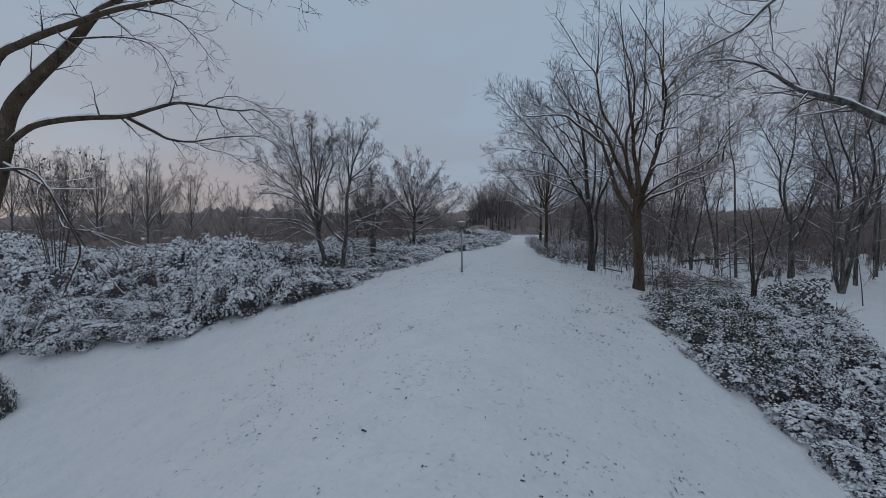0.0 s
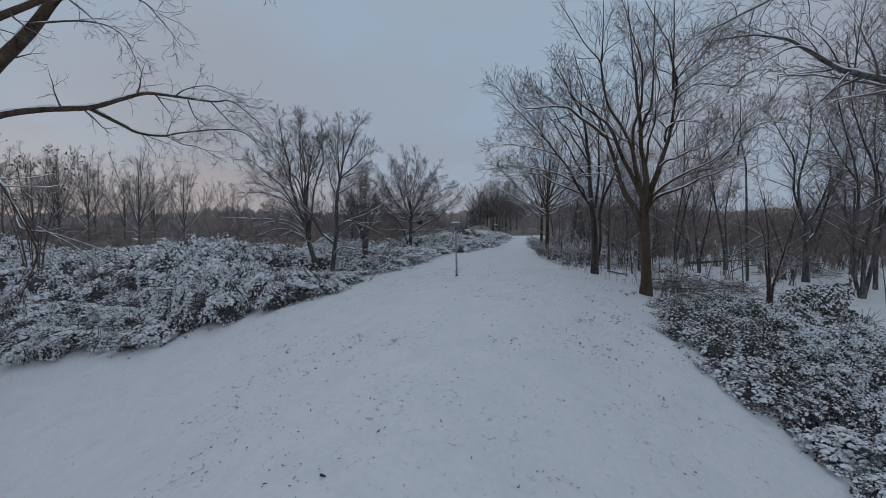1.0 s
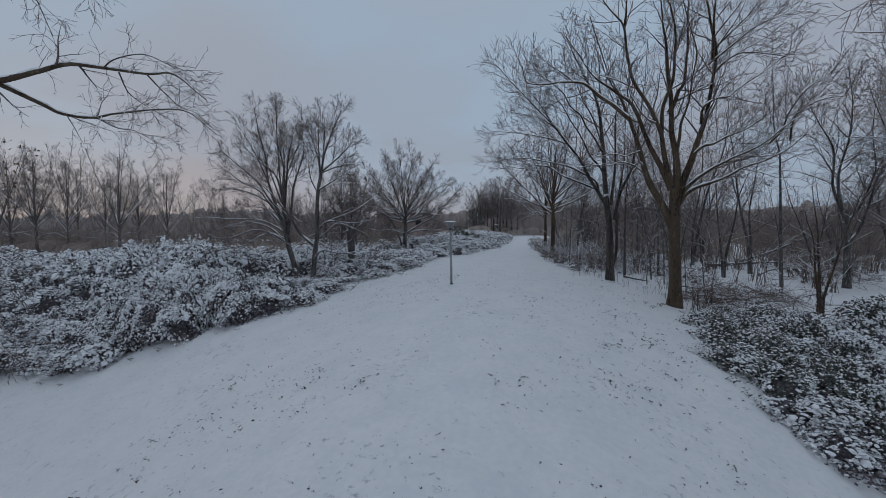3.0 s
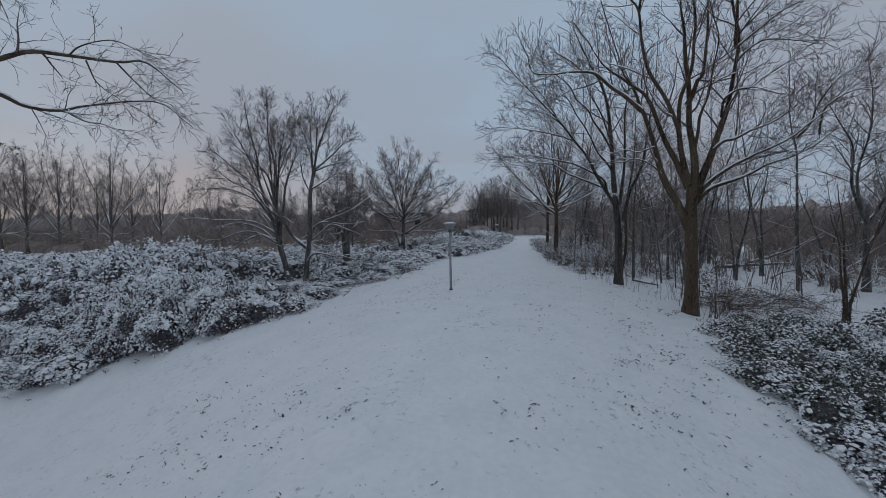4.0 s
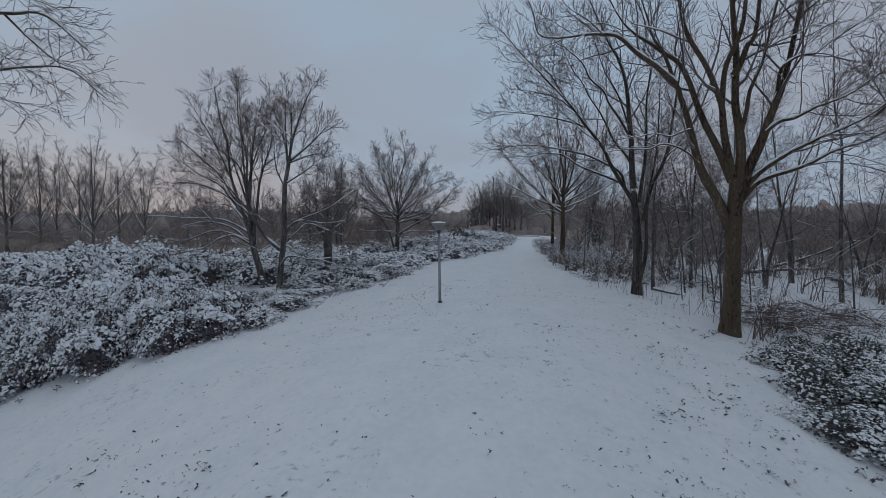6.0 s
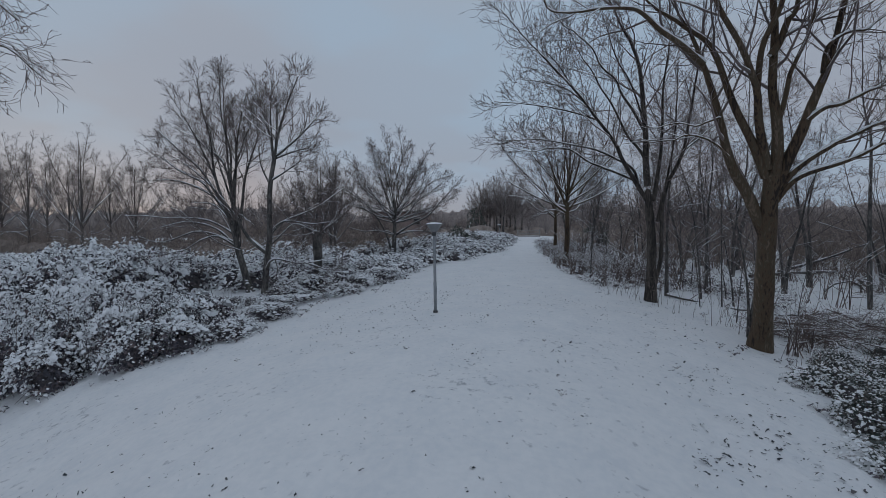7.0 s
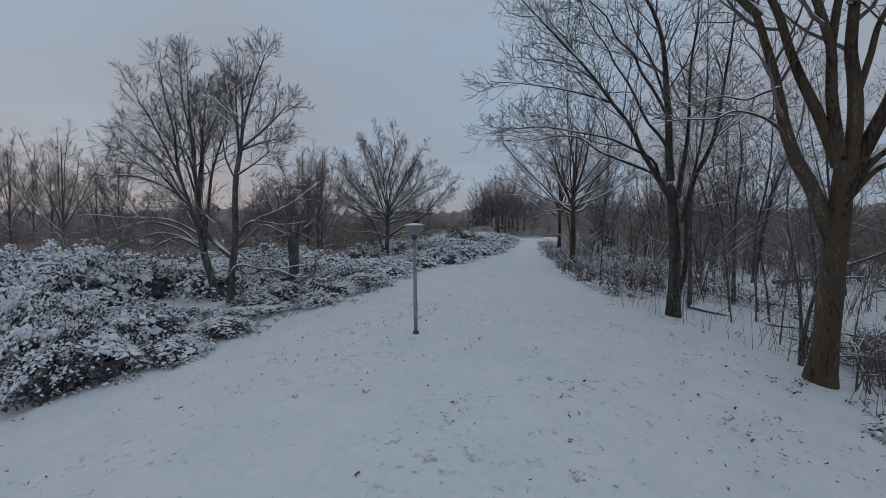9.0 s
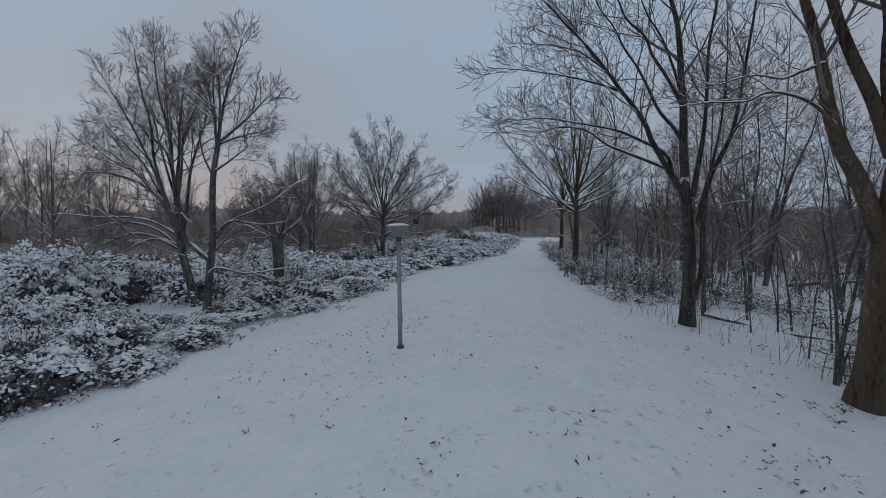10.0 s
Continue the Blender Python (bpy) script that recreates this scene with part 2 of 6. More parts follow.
RIGHT_EDGE = [(8.55, 6.0), (7.3, 10), (6.6, 11.2), (5.92, 12.5), (5.12, 14.0), (4.85, 15.3), (5.05, 17), (5.4, 18.9), (5.0, 21.0), (3.5, 23), (2.0, 25.2), (1.5, 27.4), (0.5, 31), (-0.3, 40), (-0.94, 54), (-2, 75)]


def edge_x(edge, y):
    ys = [p[1] for p in edge]
    return float(np.interp(y, ys, [p[0] for p in edge]))


def spaced(lo, hi, step, out, growth=1.16, first=0.3):
    core = list(np.arange(lo, hi + step / 2, step))
    a, s = lo, first
    left = []
    while a > -out:
        a -= s
        s *= growth
        left.append(a)
    b, s = hi, first
    right = []
    while b < out:
        b += s
        s *= growth
        right.append(b)
    return np.array(left[::-1] + core + right)


gx, gy = spaced(-14, 9, 0.17, 1500), spaced(1.5, 28, 0.17, 1500)
GX, GY = np.meshgrid(gx, gy)
rough_a, rough_b, rough_c = waves(3, 14, 0.5, 2.2), waves(4, 24, 3.0, 11.0), waves(5, 12, 0.08, 0.3)
near_w = np.exp(-((GX + 1) / 30) ** 2 - ((GY - 12) / 40) ** 2)
GZ = ground_z(GX, GY) + near_w * (0.014 * rough_a(GX, GY) + 0.014 * rough_b(GX, GY)) + (1 - near_w) * 0.12 * rough_c(GX, GY)
# shallow footprints, half filled with snow, along the way
fr_ = random.Random(11)
for k in range(330):
    t_ = fr_.random()
    fy = 3 + 24 * t_
    fx = fr_.choice((-4.6, -3.2, -1.6, -0.4, 0.9, 1.9, 2.8)) + fr_.gauss(0, 0.3)
    dd = ((GX - fx) / 0.11) ** 2 + ((GY - fy) / 0.20) ** 2
    GZ -= fr_.uniform(0.010, 0.034) * np.exp(-dd)
W = len(gx)
idx = np.arange(len(gy) * W).reshape(len(gy), W)
quads = np.stack([idx[:-1, :-1], idx[:-1, 1:], idx[1:, 1:], idx[1:, :-1]], -1).reshape(-1, 4)
ground = new("ground", mesh_np("ground", np.stack([GX, GY, GZ], -1), quads))
ground.data.materials.append(SNOW)
tagged(ground, "trodden snow covering a broad path and open ground", "snowy ground", kind="structure")


# ---------------------------------------------------------------- branches
def unit(v):
    return v / (np.linalg.norm(v) + 1e-9)


def spline(ctrl, n):
    c = np.asarray(ctrl, float)
    c = np.vstack([2 * c[0] - c[1], c, 2 * c[-1] - c[-2]])
    out = []
    m = len(c) - 3
    for s in np.linspace(0, m - 1e-6, n):
        i = int(s)
        f = s - i
        p0, p1, p2, p3 = c[i:i + 4]
        out.append(0.5 * (2 * p1 + (p2 - p0) * f + (2 * p0 - 5 * p1 + 4 * p2 - p3) * f * f + (3 * p1 - p0 - 3 * p2 + p3) * f ** 3))
    return np.array(out)


COARSE = (6, 5, 4, 3, 2, 2)


class Skeleton:
    """Grows branches; keeps each one as (points, radii, level)."""

    def __init__(self, seed, kids, length, angle, lift, tip, wob=0.09, ratio=0.5):
        self.r = np.random.RandomState(seed)
        self.kids, self.length, self.angle, self.lift, self.tip, self.wob, self.ratio = kids, length, angle, lift, tip, wob, ratio
        self.lines = []
        self.cover = 0.012
        self.steps = (7, 6, 6, 5, 4, 3)

    def limb(self, ctrl, r0, r1, level=0, n=None, bare=0.3, kids=None, size=1.0, twist=0.0):
        pts = spline(ctrl, n or 4 * len(ctrl))
        if twist:
            k = np.linspace(0, 1, len(pts))[:, None]
            pts = pts + np.cumsum(self.r.normal(0, twist, pts.shape), 0) * k * 0.3
        rad = r1 + (r0 - r1) * (1 - np.linspace(0, 1, len(pts))) ** 1.25
        self.lines.append((pts, rad, level))
        self.sprout(pts, rad, level + 1, bare, kids, size)

    def sprout(self, pts, rad, level, bare, kids=None, size=1.0):
        if level >= len(self.kids) + 1:
            return
        count = self.kids[level - 1] if kids is None else kids
        m = len(pts) - 1
        turn = self.r.uniform(0, 6.28)
        for j in range(count):
            u = (j + 0.5 + self.r.uniform(-0.4, 0.4)) / count
            s = bare + (1 - bare) * u
            i = min(int(s * m), m - 1)
            f = s * m - i
            p = pts[i] * (1 - f) + pts[i + 1] * f
            d = unit(pts[i + 1] - pts[i])
            ref = np.array((0.0, 0.0, 1.0)) if abs(d[2]) < 0.8 else np.array((1.0, 0.0, 0.0))
            e1 = unit(np.cross(d, ref))
            e2 = np.cross(d, e1)
            turn += 2.4 + self.r.normal(0, 0.5)
            side = e1 * math.cos(turn) + e2 * math.sin(turn)
            a = radians(self.angle[level - 1] * (1.2 - 0.45 * u) + self.r.normal(0, 9))
            nd = unit(d * math.cos(a) + side * math.sin(a))
            nd[2] += self.lift[level - 1]
            L = self.length[level - 1] * size * self.r.uniform(0.7, 1.2) * (1.2 - 0.8 * u)
            self.branch(p, unit(nd), L, max(self.tip, min(0.034, rad[i] * self.ratio * self.r.uniform(0.7, 1.1))), level, size)

    def branch(self, p, d, L, r, level, size=1.0):
        n = self.steps[min(level, 5)]
        pts, rad = [p], [r]
        up = self.lift[min(level, len(self.lift) - 1)] * 0.4
        for k in range(n):
            d = d + self.r.normal(0, self.wob * (1 + 0.3 * max(0, level - 1)) * (2.2 / n) ** 0.5, 3)
            d[2] += up
            d = unit(d)
            p = p + d * L / n
            pts.append(p)
            rad.append(max(self.tip * 0.6, r + (self.tip * 0.6 - r) * (k + 1) / n))
        pts = np.array(pts)
        self.lines.append((pts, np.array(rad), level))
        if level < len(self.kids):
            self.sprout(pts, rad, level + 1, 0.12, None, size)

    def fan(self, at, count, tall, wide, polar, r0, kids, size=1.0, tilt=(0, 0), bare=0.2, rise=0.0):
        """Long limbs that rise and spread from one place, as in an open-grown crown."""
        for k in range(count):
            az = 2.4 * k + self.r.normal(0, 0.3)
            u = ((k + 0.5) / count) ** 0.64
            pol = radians(polar) * u
            L = tall + (wide - tall) * u
            L *= self.r.uniform(0.85, 1.08)
            out = np.array((math.cos(az) * math.sin(pol) + tilt[0], math.sin(az) * math.sin(pol) + tilt[1], math.cos(pol)))
            p0 = np.array(at, float) + (0, 0, self.r.uniform(-0.4, 0.4) + rise * self.r.uniform(0, 1) * (1 - 0.6 * u))
            L -= 0.6 * (p0[2] - at[2])
            p1 = p0 + out * L * 0.33 + self.r.normal(0, 0.08, 3)
            p2 = p0 + out * L * 0.68 + (0, 0, 0.05 * L * u) + self.r.normal(0, 0.14, 3)
            p3 = p0 + out * L + (0, 0, 0.13 * L * u) + self.r.normal(0, 0.2, 3)
            self.limb([p0, p1, p2, p3], r0 * self.r.uniform(0.7, 1.1), self.tip * 1.4, 1, n=11, bare=bare, kids=kids, size=size * L / tall)

    def mesh(self, name, keep, sides):
        sel = [l for l in self.lines if keep(l[2])]
        return tubes(name, sel, sides)

    def snow(self, name, top, share, seed=1, part_of=1.0):
        r = np.random.RandomState(seed)
        out = []
        for pts, rad, level in self.lines:
            if level > top or (level > 1 and r.rand() > share) or (part_of < 1 and r.rand() > part_of):
                continue
            t = np.gradient(pts, axis=0)
            t /= np.linalg.norm(t, axis=1)[:, None] + 1e-9
            thick = level < 2 and rad[0] > 0.04
            flat_ = np.clip(((0.98 if thick else 0.94) - np.abs(t[:, 2])) / 0.35, 0, 1) * (0.75 + 0.25 * np.sin(np.arange(len(pts)) * 1.7 + r.rand() * 6))
            if flat_.max() < 0.25:
                continue
            p2 = pts.copy()
            if thick:
                up = np.array((0.0, 0.0, 1.0)) - t * t[:, 2:]
                up /= np.linalg.norm(up, axis=1)[:, None] + 1e-9
                p2 += up * (rad * (0.15 + 0.62 * flat_) + 0.008 * flat_)[:, None]
            else:
                p2[:, 2] += rad * (0.15 + 0.5 * flat_) + 0.006 * flat_
            out.append((p2, rad * (0.42 + 0.33 * flat_) + (self.cover if level == 1 and 0.03 < rad[0] < 0.07 else min(0.006, 0.4 * rad[0])) * flat_ - 0.006 * (flat_ < 0.1), level))
        return tubes(name, out, lambda lv: 5)


def tubes(name, lines, sides):
    groups = {}
    for pts, rad, level in lines:
        groups.setdefault((len(pts), sides(level)), []).append((pts, rad))
    V, Q, T, base = [], [], [], 0
    for (n, k), items in groups.items():
        P = np.array([i[0] for i in items])
        R = np.array([i[1] for i in items])
        t = np.gradient(P, axis=1)
        t /= np.linalg.norm(t, axis=2)[..., None] + 1e-9
        mean = P[:, -1] - P[:, 0]
        ref = np.where((np.abs(mean[:, 2]) > 0.8 * np.linalg.norm(mean, axis=1))[:, None], np.array([[1.0, 0.1, 0]]), np.array([[0.05, 0.1, 1.0]]))
        a = np.cross(t, ref[:, None, :])
        a /= np.linalg.norm(a, axis=2)[..., None] + 1e-9
        b = np.cross(t, a)
        th = np.arange(k) * 2 * math.pi / k
        ring = P[:, :, None, :] + R[:, :, None, None] * (a[:, :, None, :] * np.cos(th)[:, None] + b[:, :, None, :] * np.sin(th)[:, None])
        m = len(items)
        ids = base + np.arange(m * n * k).reshape(m, n, k)
        nx = np.roll(ids, -1, axis=2)
        Q.append(np.stack([ids[:, :-1], nx[:, :-1], nx[:, 1:], ids[:, 1:]], -1).reshape(-1, 4))
        V.append(ring.reshape(-1, 3))
        base += m * n * k
        # closed tips
        tipv = P[:, -1] + t[:, -1] * R[:, -1][:, None]
        tid = base + np.arange(m)
        V.append(tipv)
        base += m
        if k > 3:
            T.append(np.stack([ids[:, -1], nx[:, -1], np.repeat(tid[:, None], k, 1)], -1).reshape(-1, 3))
    return mesh_np(name, np.concatenate(V), np.concatenate(Q), np.concatenate(T) if T else None)


def sides_fine(level):
    return (12, 7, 5, 3, 3, 3, 3)[level]


def sides_rough(level):
    return (7, 4, 3, 3, 3, 3, 3)[level]


def tree(name, sk, at, label, category="tree", group="", bark=None, twig=None, snow_top=2, share=0.6, sides=sides_fine, wood=1, snow=True, part_of=1.0):
    e = thing(name, at[0], at[1], at[2], label, category, group)
    part("trunk", sk.mesh("trunk", lambda lv: lv <= wood, sides), bark or BARK, e)
    part("crown", sk.mesh("crown", lambda lv: lv > wood, sides), twig or TWIG, e, "fine bare twigs")
    if snow:
        part("snow_cover", sk.snow("snow_cover", snow_top, share, part_of=part_of), SNOW_CLUMP, e, "snow lying on the branches")
    return e


def rel(ctrl, at):
    return [tuple(np.subtract(c, at)) for c in ctrl]


def joined(name, items, label, category):
    """Many plants that nobody could count, as one object: items are (mesh, material, matrix)."""
    mats, V, F, M, base = [], [], [], [], 0
    for me, mat, m in items:
        if mat not in mats:
            mats.append(mat)
        co = np.empty(len(me.vertices) * 3, np.float32)
        me.vertices.foreach_get("co", co)
        mm = np.array(m)
        V.append(co.reshape(-1, 3) @ mm[:3, :3].T + mm[:3, 3])
        me.calc_loop_triangles()
        t = np.empty(len(me.loop_triangles) * 3, np.int32)
        me.loop_triangles.foreach_get("vertices", t)
        F.append(t.reshape(-1, 3) + base)
        M.append(np.full(len(t) // 3, mats.index(mat), np.int32))
        base += len(me.vertices)
    me = mesh_np(name, np.concatenate(V), tris=np.concatenate(F))
    for mat in mats:
        me.materials.append(mat)
    me.polygons.foreach_set("material_index", np.concatenate(M))
    return tagged(new(name, me), label, category, kind="stuff")


def bough(sk, at, ctrl, r0, r1, kids, bare, size, twist):
    """A main limb along its line, with its side branches."""
    sk.limb(rel(ctrl, at), r0, r1, 1, bare=bare, kids=kids, size=size, twist=twist)


def trunk(sk, ctrl, r0, r1, bare=0.8, kids=0, n=22, size=1.0):
    pts = spline(ctrl, n)
    h = np.linalg.norm(pts - pts[0], axis=1)
    rad = np.linspace(r0, r1, n) * (1 + 0.32 * np.exp(-h / 0.20) + 0.03 * np.sin(h * 5))
    pts[0, 2] -= 0.15
    sk.lines.append((pts, rad, 0))
    if kids:
        sk.sprout(pts, rad, 1, bare, kids, size)


# ---------------------------------------------------------------- the big oak beside the path
OAK = (4.9, 20.1, gz(4.9, 20.1))
sk = Skeleton(21, (9, 6, 5, 3), (2.4, 2.3, 1.15, 0.55), (38, 44, 44, 42), (0.05, 0.10, 0.10, 0.08), 0.006, wob=0.16, ratio=0.5)
trunk(sk, rel([(4.89, 20.12, -0.63), (4.87, 19.97, -0.11), (4.75, 19.67, 0.89), (4.65, 19.4, 1.77), (4.57, 19.16, 2.6), (4.53, 18.99, 3.14)], OAK), 0.215, 0.14)
bough(sk, OAK, [(4.57, 19.35, 1.95), (4.18, 19.14, 2.72), (3.86, 19.02, 3.24), (3.67, 18.93, 3.69), (3.54, 18.84, 4.14), (3.35, 18.72, 4.69), (3.15, 18.63, 5.17), (2.98, 18.58, 5.5), (2.81, 18.51, 5.93), (2.62, 18.48, 6.21), (2.5, 18.43, 6.58), (1.91, 18.03, 8.22)], 0.125, 0.012, 11, 0.3, 0.77, 0.03)
bough(sk, OAK, [(3.01, 18.36, 5.26), (2.56, 18.21, 5.62), (2.12, 18.08, 5.9), (1.79, 17.94, 6.16), (1.47, 17.85, 6.24), (1, 17.77, 6.24), (0.48, 17.71, 6.18), (-0.05, 17.61, 6.26), (-0.24, 17.41, 6.65)], 0.06, 0.01, 12, 0.2, 0.68, 0.03)
bough(sk, OAK, [(4.42, 19, 3.11), (4.07, 18.82, 3.83), (3.76, 18.71, 4.38), (3.58, 18.66, 4.77), (3.3, 18.54, 5.41), (3.1, 18.52, 5.74), (2.74, 18.51, 6.03), (2.42, 18.52, 6.3), (2.16, 18.55, 6.48), (1.91, 18.56, 6.78), (1.52, 18.48, 7.34), (1.1, 18.41, 7.92)], 0.09, 0.01, 12, 0.3, 0.77, 0.03)
bough(sk, OAK, [(4.42, 18.95, 3.27), (4.18, 18.73, 3.97), (4.06, 18.57, 4.43), (3.96, 18.43, 4.78), (3.6, 18.19, 5.49), (3.09, 17.93, 6.24), (2.87, 17.68, 6.96), (2.73, 17.45, 7.6), (2.49, 17.33, 7.88), (2.12, 17.15, 8.35), (1.38, 16.82, 9.41)], 0.09, 0.012, 12, 0.3, 0.77, 0.03)
bough(sk, OAK, [(2.78, 17.64, 7.66), (2.79, 17.52, 8.06), (2.76, 17.39, 8.49), (2.67, 16.96, 10.02)], 0.04, 0.008, 6, 0.1, 0.77, 0.03)
bough(sk, OAK, [(4.01, 18.51, 4.75), (3.96, 18.23, 5.49), (4.12, 17.96, 6.11), (4.07, 17.64, 6.83), (3.98, 17.37, 7.34), (3.77, 17.11, 7.83), (3.61, 16.92, 8.02), (3.03, 16.41, 9.37)], 0.06, 0.01, 11, 0.2, 0.77, 0.03)
bough(sk, OAK, [(4.58, 19.05, 2.94), (4.54, 18.84, 3.7), (4.41, 18.68, 4.33), (4.27, 18.56, 4.85), (4.17, 18.32, 5.77), (4, 18.11, 6.57), (3.91, 17.96, 7.2), (3.81, 17.86, 7.67), (3.72, 17.75, 8.21), (3.38, 17.26, 10.08)], 0.12, 0.012, 12, 0.3, 0.77, 0.03)
bough(sk, OAK, [(4.15, 18.34, 5.32), (4.28, 18.31, 5.58), (4.39, 18.29, 5.94), (4.53, 18.31, 6.19), (4.55, 18.15, 7.07), (4.5, 18.02, 7.88), (4.49, 17.9, 8.67), (4.42, 17.52, 10.48)], 0.075, 0.012, 10, 0.15, 0.77, 0.03)
bough(sk, OAK, [(4.47, 18.72, 4.07), (4.5, 18.52, 4.61), (4.48, 18.35, 4.98), (4.51, 18.22, 5.19), (4.57, 18.07, 5.48), (4.57, 17.91, 5.76), (4.56, 17.75, 6.02), (4.6, 17.45, 6.75), (4.35, 17.19, 7.34), (3.97, 16.8, 8.41)], 0.05, 0.01, 10, 0.3, 0.77, 0.03)
bough(sk, OAK, [(4.59, 19.11, 2.77), (4.77, 18.91, 3.48), (4.93, 18.79, 4.01), (5.02, 18.71, 4.42), (5.11, 18.63, 4.81), (5.19, 18.56, 5.21), (5.23, 18.5, 5.59), (5.3, 18.18, 6.85), (5.1, 18, 7.63), (4.95, 17.87, 8.25), (4.76, 17.83, 8.58), (3.85, 17.48, 10.06)], 0.12, 0.012, 13, 0.3, 0.77, 0.03)
bough(sk, OAK, [(5.16, 17.94, 6.64), (5.05, 17.6, 7.37), (4.94, 17.2, 8.08), (4.78, 16.53, 9.68)], 0.05, 0.01, 8, 0.1, 0.77, 0.03)
bough(sk, OAK, [(5.05, 18.44, 4.97), (5.07, 18.39, 5.38), (5.28, 18.42, 5.6), (5.54, 18.5, 5.72), (5.82, 18.62, 5.77), (6.08, 18.69, 5.98), (6.75, 18.69, 6.46), (7.18, 18.74, 6.81)], 0.04, 0.008, 9, 0.25, 0.68, 0.03)
bough(sk, OAK, [(4.62, 19.13, 2.69), (4.85, 18.97, 3.15), (5.09, 18.87, 3.41), (5.36, 18.77, 3.63), (5.63, 18.69, 3.79), (5.94, 18.6, 3.94), (6.14, 18.54, 4.02), (6.62, 18.43, 4.26), (7.04, 18.27, 4.65), (7.31, 18.14, 4.92)], 0.062, 0.01, 10, 0.35, 0.77, 0.03)
bough(sk, OAK, [(4.64, 19.16, 2.57), (4.89, 19.04, 2.99), (5.15, 18.99, 3.17), (5.51, 18.95, 3.3), (5.86, 18.9, 3.44), (6.14, 18.85, 3.62), (6.32, 18.82, 3.73), (6.83, 18.77, 3.88), (7.38, 18.69, 4.16), (7.76, 18.58, 4.53)], 0.062, 0.01, 10, 0.35, 0.77, 0.03)
bough(sk, OAK, [(4.97, 18.68, 4.17), (5.18, 18.57, 4.35), (5.4, 18.47, 4.38), (5.59, 18.35, 4.47), (5.72, 18.21, 4.54), (5.83, 18.08, 4.57), (6.16, 17.92, 4.7), (6.44, 17.7, 4.97)], 0.042, 0.009, 9, 0.3, 0.72, 0.03)
bough(sk, OAK, [(3.69, 18.87, 3.53), (3.46, 18.84, 3.77), (3.2, 18.83, 3.93), (2.89, 18.86, 4), (2.64, 18.95, 3.91), (2.21, 19, 3.94), (1.71, 19.09, 3.88)], 0.028, 0.006, 7, 0.2, 0.47, 0.02)
bough(sk, OAK, [(3.44, 18.65, 4.29), (3.27, 18.75, 4.25), (3.05, 18.88, 4.21), (2.7, 18.99, 4.33), (2.35, 19.16, 4.3), (2.15, 19.3, 4.43)], 0.022, 0.006, 6, 0.2, 0.42, 0.03)
bough(sk, OAK, [(5.33, 18.35, 6.36), (5.57, 18.35, 6.64), (5.98, 18.35, 6.87), (6.58, 18.35, 6.83), (7.23, 18.35, 6.67)], 0.03, 0.007, 11, 0.15, 0.7, 0.02)
bough(sk, OAK, [(5.15, 18.1, 6.86), (5.41, 18.1, 7.17), (5.8, 18.1, 7.56), (6.16, 18.1, 7.94), (6.54, 18.1, 8.57)], 0.035, 0.007, 12, 0.15, 0.75, 0.02)
bough(sk, OAK, [(5.21, 18.15, 6.66), (5.68, 18.15, 7.05), (6.04, 18.15, 7.37), (6.47, 18.15, 7.65), (7.11, 18.15, 7.82)], 0.032, 0.007, 12, 0.15, 0.75, 0.02)
bough(sk, OAK, [(6.85, 18.5, 4.34), (7.17, 18.5, 4.71), (7.34, 18.5, 5.19), (7.76, 18.5, 5.82), (8.31, 18.5, 6.18)], 0.035, 0.007, 10, 0.15, 0.7, 0.02)
bough(sk, OAK, [(7.42, 18.6, 4.44), (7.47, 18.6, 4.88), (7.63, 18.6, 5.2), (8.17, 18.6, 5.5), (8.73, 18.6, 5.54)], 0.03, 0.007, 9, 0.15, 0.7, 0.02)
tree("oak_tree", sk, OAK, "big bare forked oak with mossy bark and snow-lined limbs", "oak tree", bark=MOSSY_BARK, share=0.25)

# ---------------------------------------------------------------- the forked tree behind it
AT = (3.42, 23.95, gz(3.42, 23.95))
sk = Skeleton(22, (9, 6, 5, 3), (2.4, 2.2, 1.15, 0.55), (38, 44, 44, 42), (0.05, 0.10, 0.10, 0.08), 0.006, wob=0.16, ratio=0.5)
trunk(sk, rel([(3.36, 23.9, -0.17), (3.33, 23.76, 1.02), (3.27, 23.64, 2), (3.18, 23.56, 2.68), (3.12, 23.5, 3.21)], AT), 0.165, 0.10)
bough(sk, AT, [(3.16, 23.54, 2.84), (2.7, 23.42, 3.57), (2.3, 23.29, 4.22), (2.12, 23.19, 4.59), (1.85, 23.09, 4.97), (1.42, 22.96, 5.47), (1.16, 22.85, 5.8), (0.73, 22.72, 6.29), (0.31, 22.59, 6.69), (-0.18, 22.45, 7.17), (-0.6, 22.32, 7.57), (-1.09, 22.17, 8.12), (-1.41, 22.04, 8.42)], 0.075, 0.008, 25, 0.22, 0.85, 0.03)
bough(sk, AT, [(1.22, 23.18, 5.87), (0.76, 23.21, 6.53), (0.42, 23.31, 7.12), (-0.03, 23.43, 7.73), (-0.26, 23.58, 8.31)], 0.03, 0.007, 14, 0.15, 0.77, 0.03)
bough(sk, AT, [(1.53, 23.23, 5.42), (0.93, 23.09, 5.62), (0.25, 22.91, 5.78), (-0.6, 22.7, 5.91), (-1.44, 22.47, 5.97)], 0.03, 0.007, 14, 0.15, 0.68, 0.03)
bough(sk, AT, [(1.1, 23.16, 6.01), (0.6, 23.37, 6.46), (-0.1, 23.72, 6.8), (-0.96, 24.14, 7.11)], 0.025, 0.007, 12, 0.15, 0.68, 0.03)
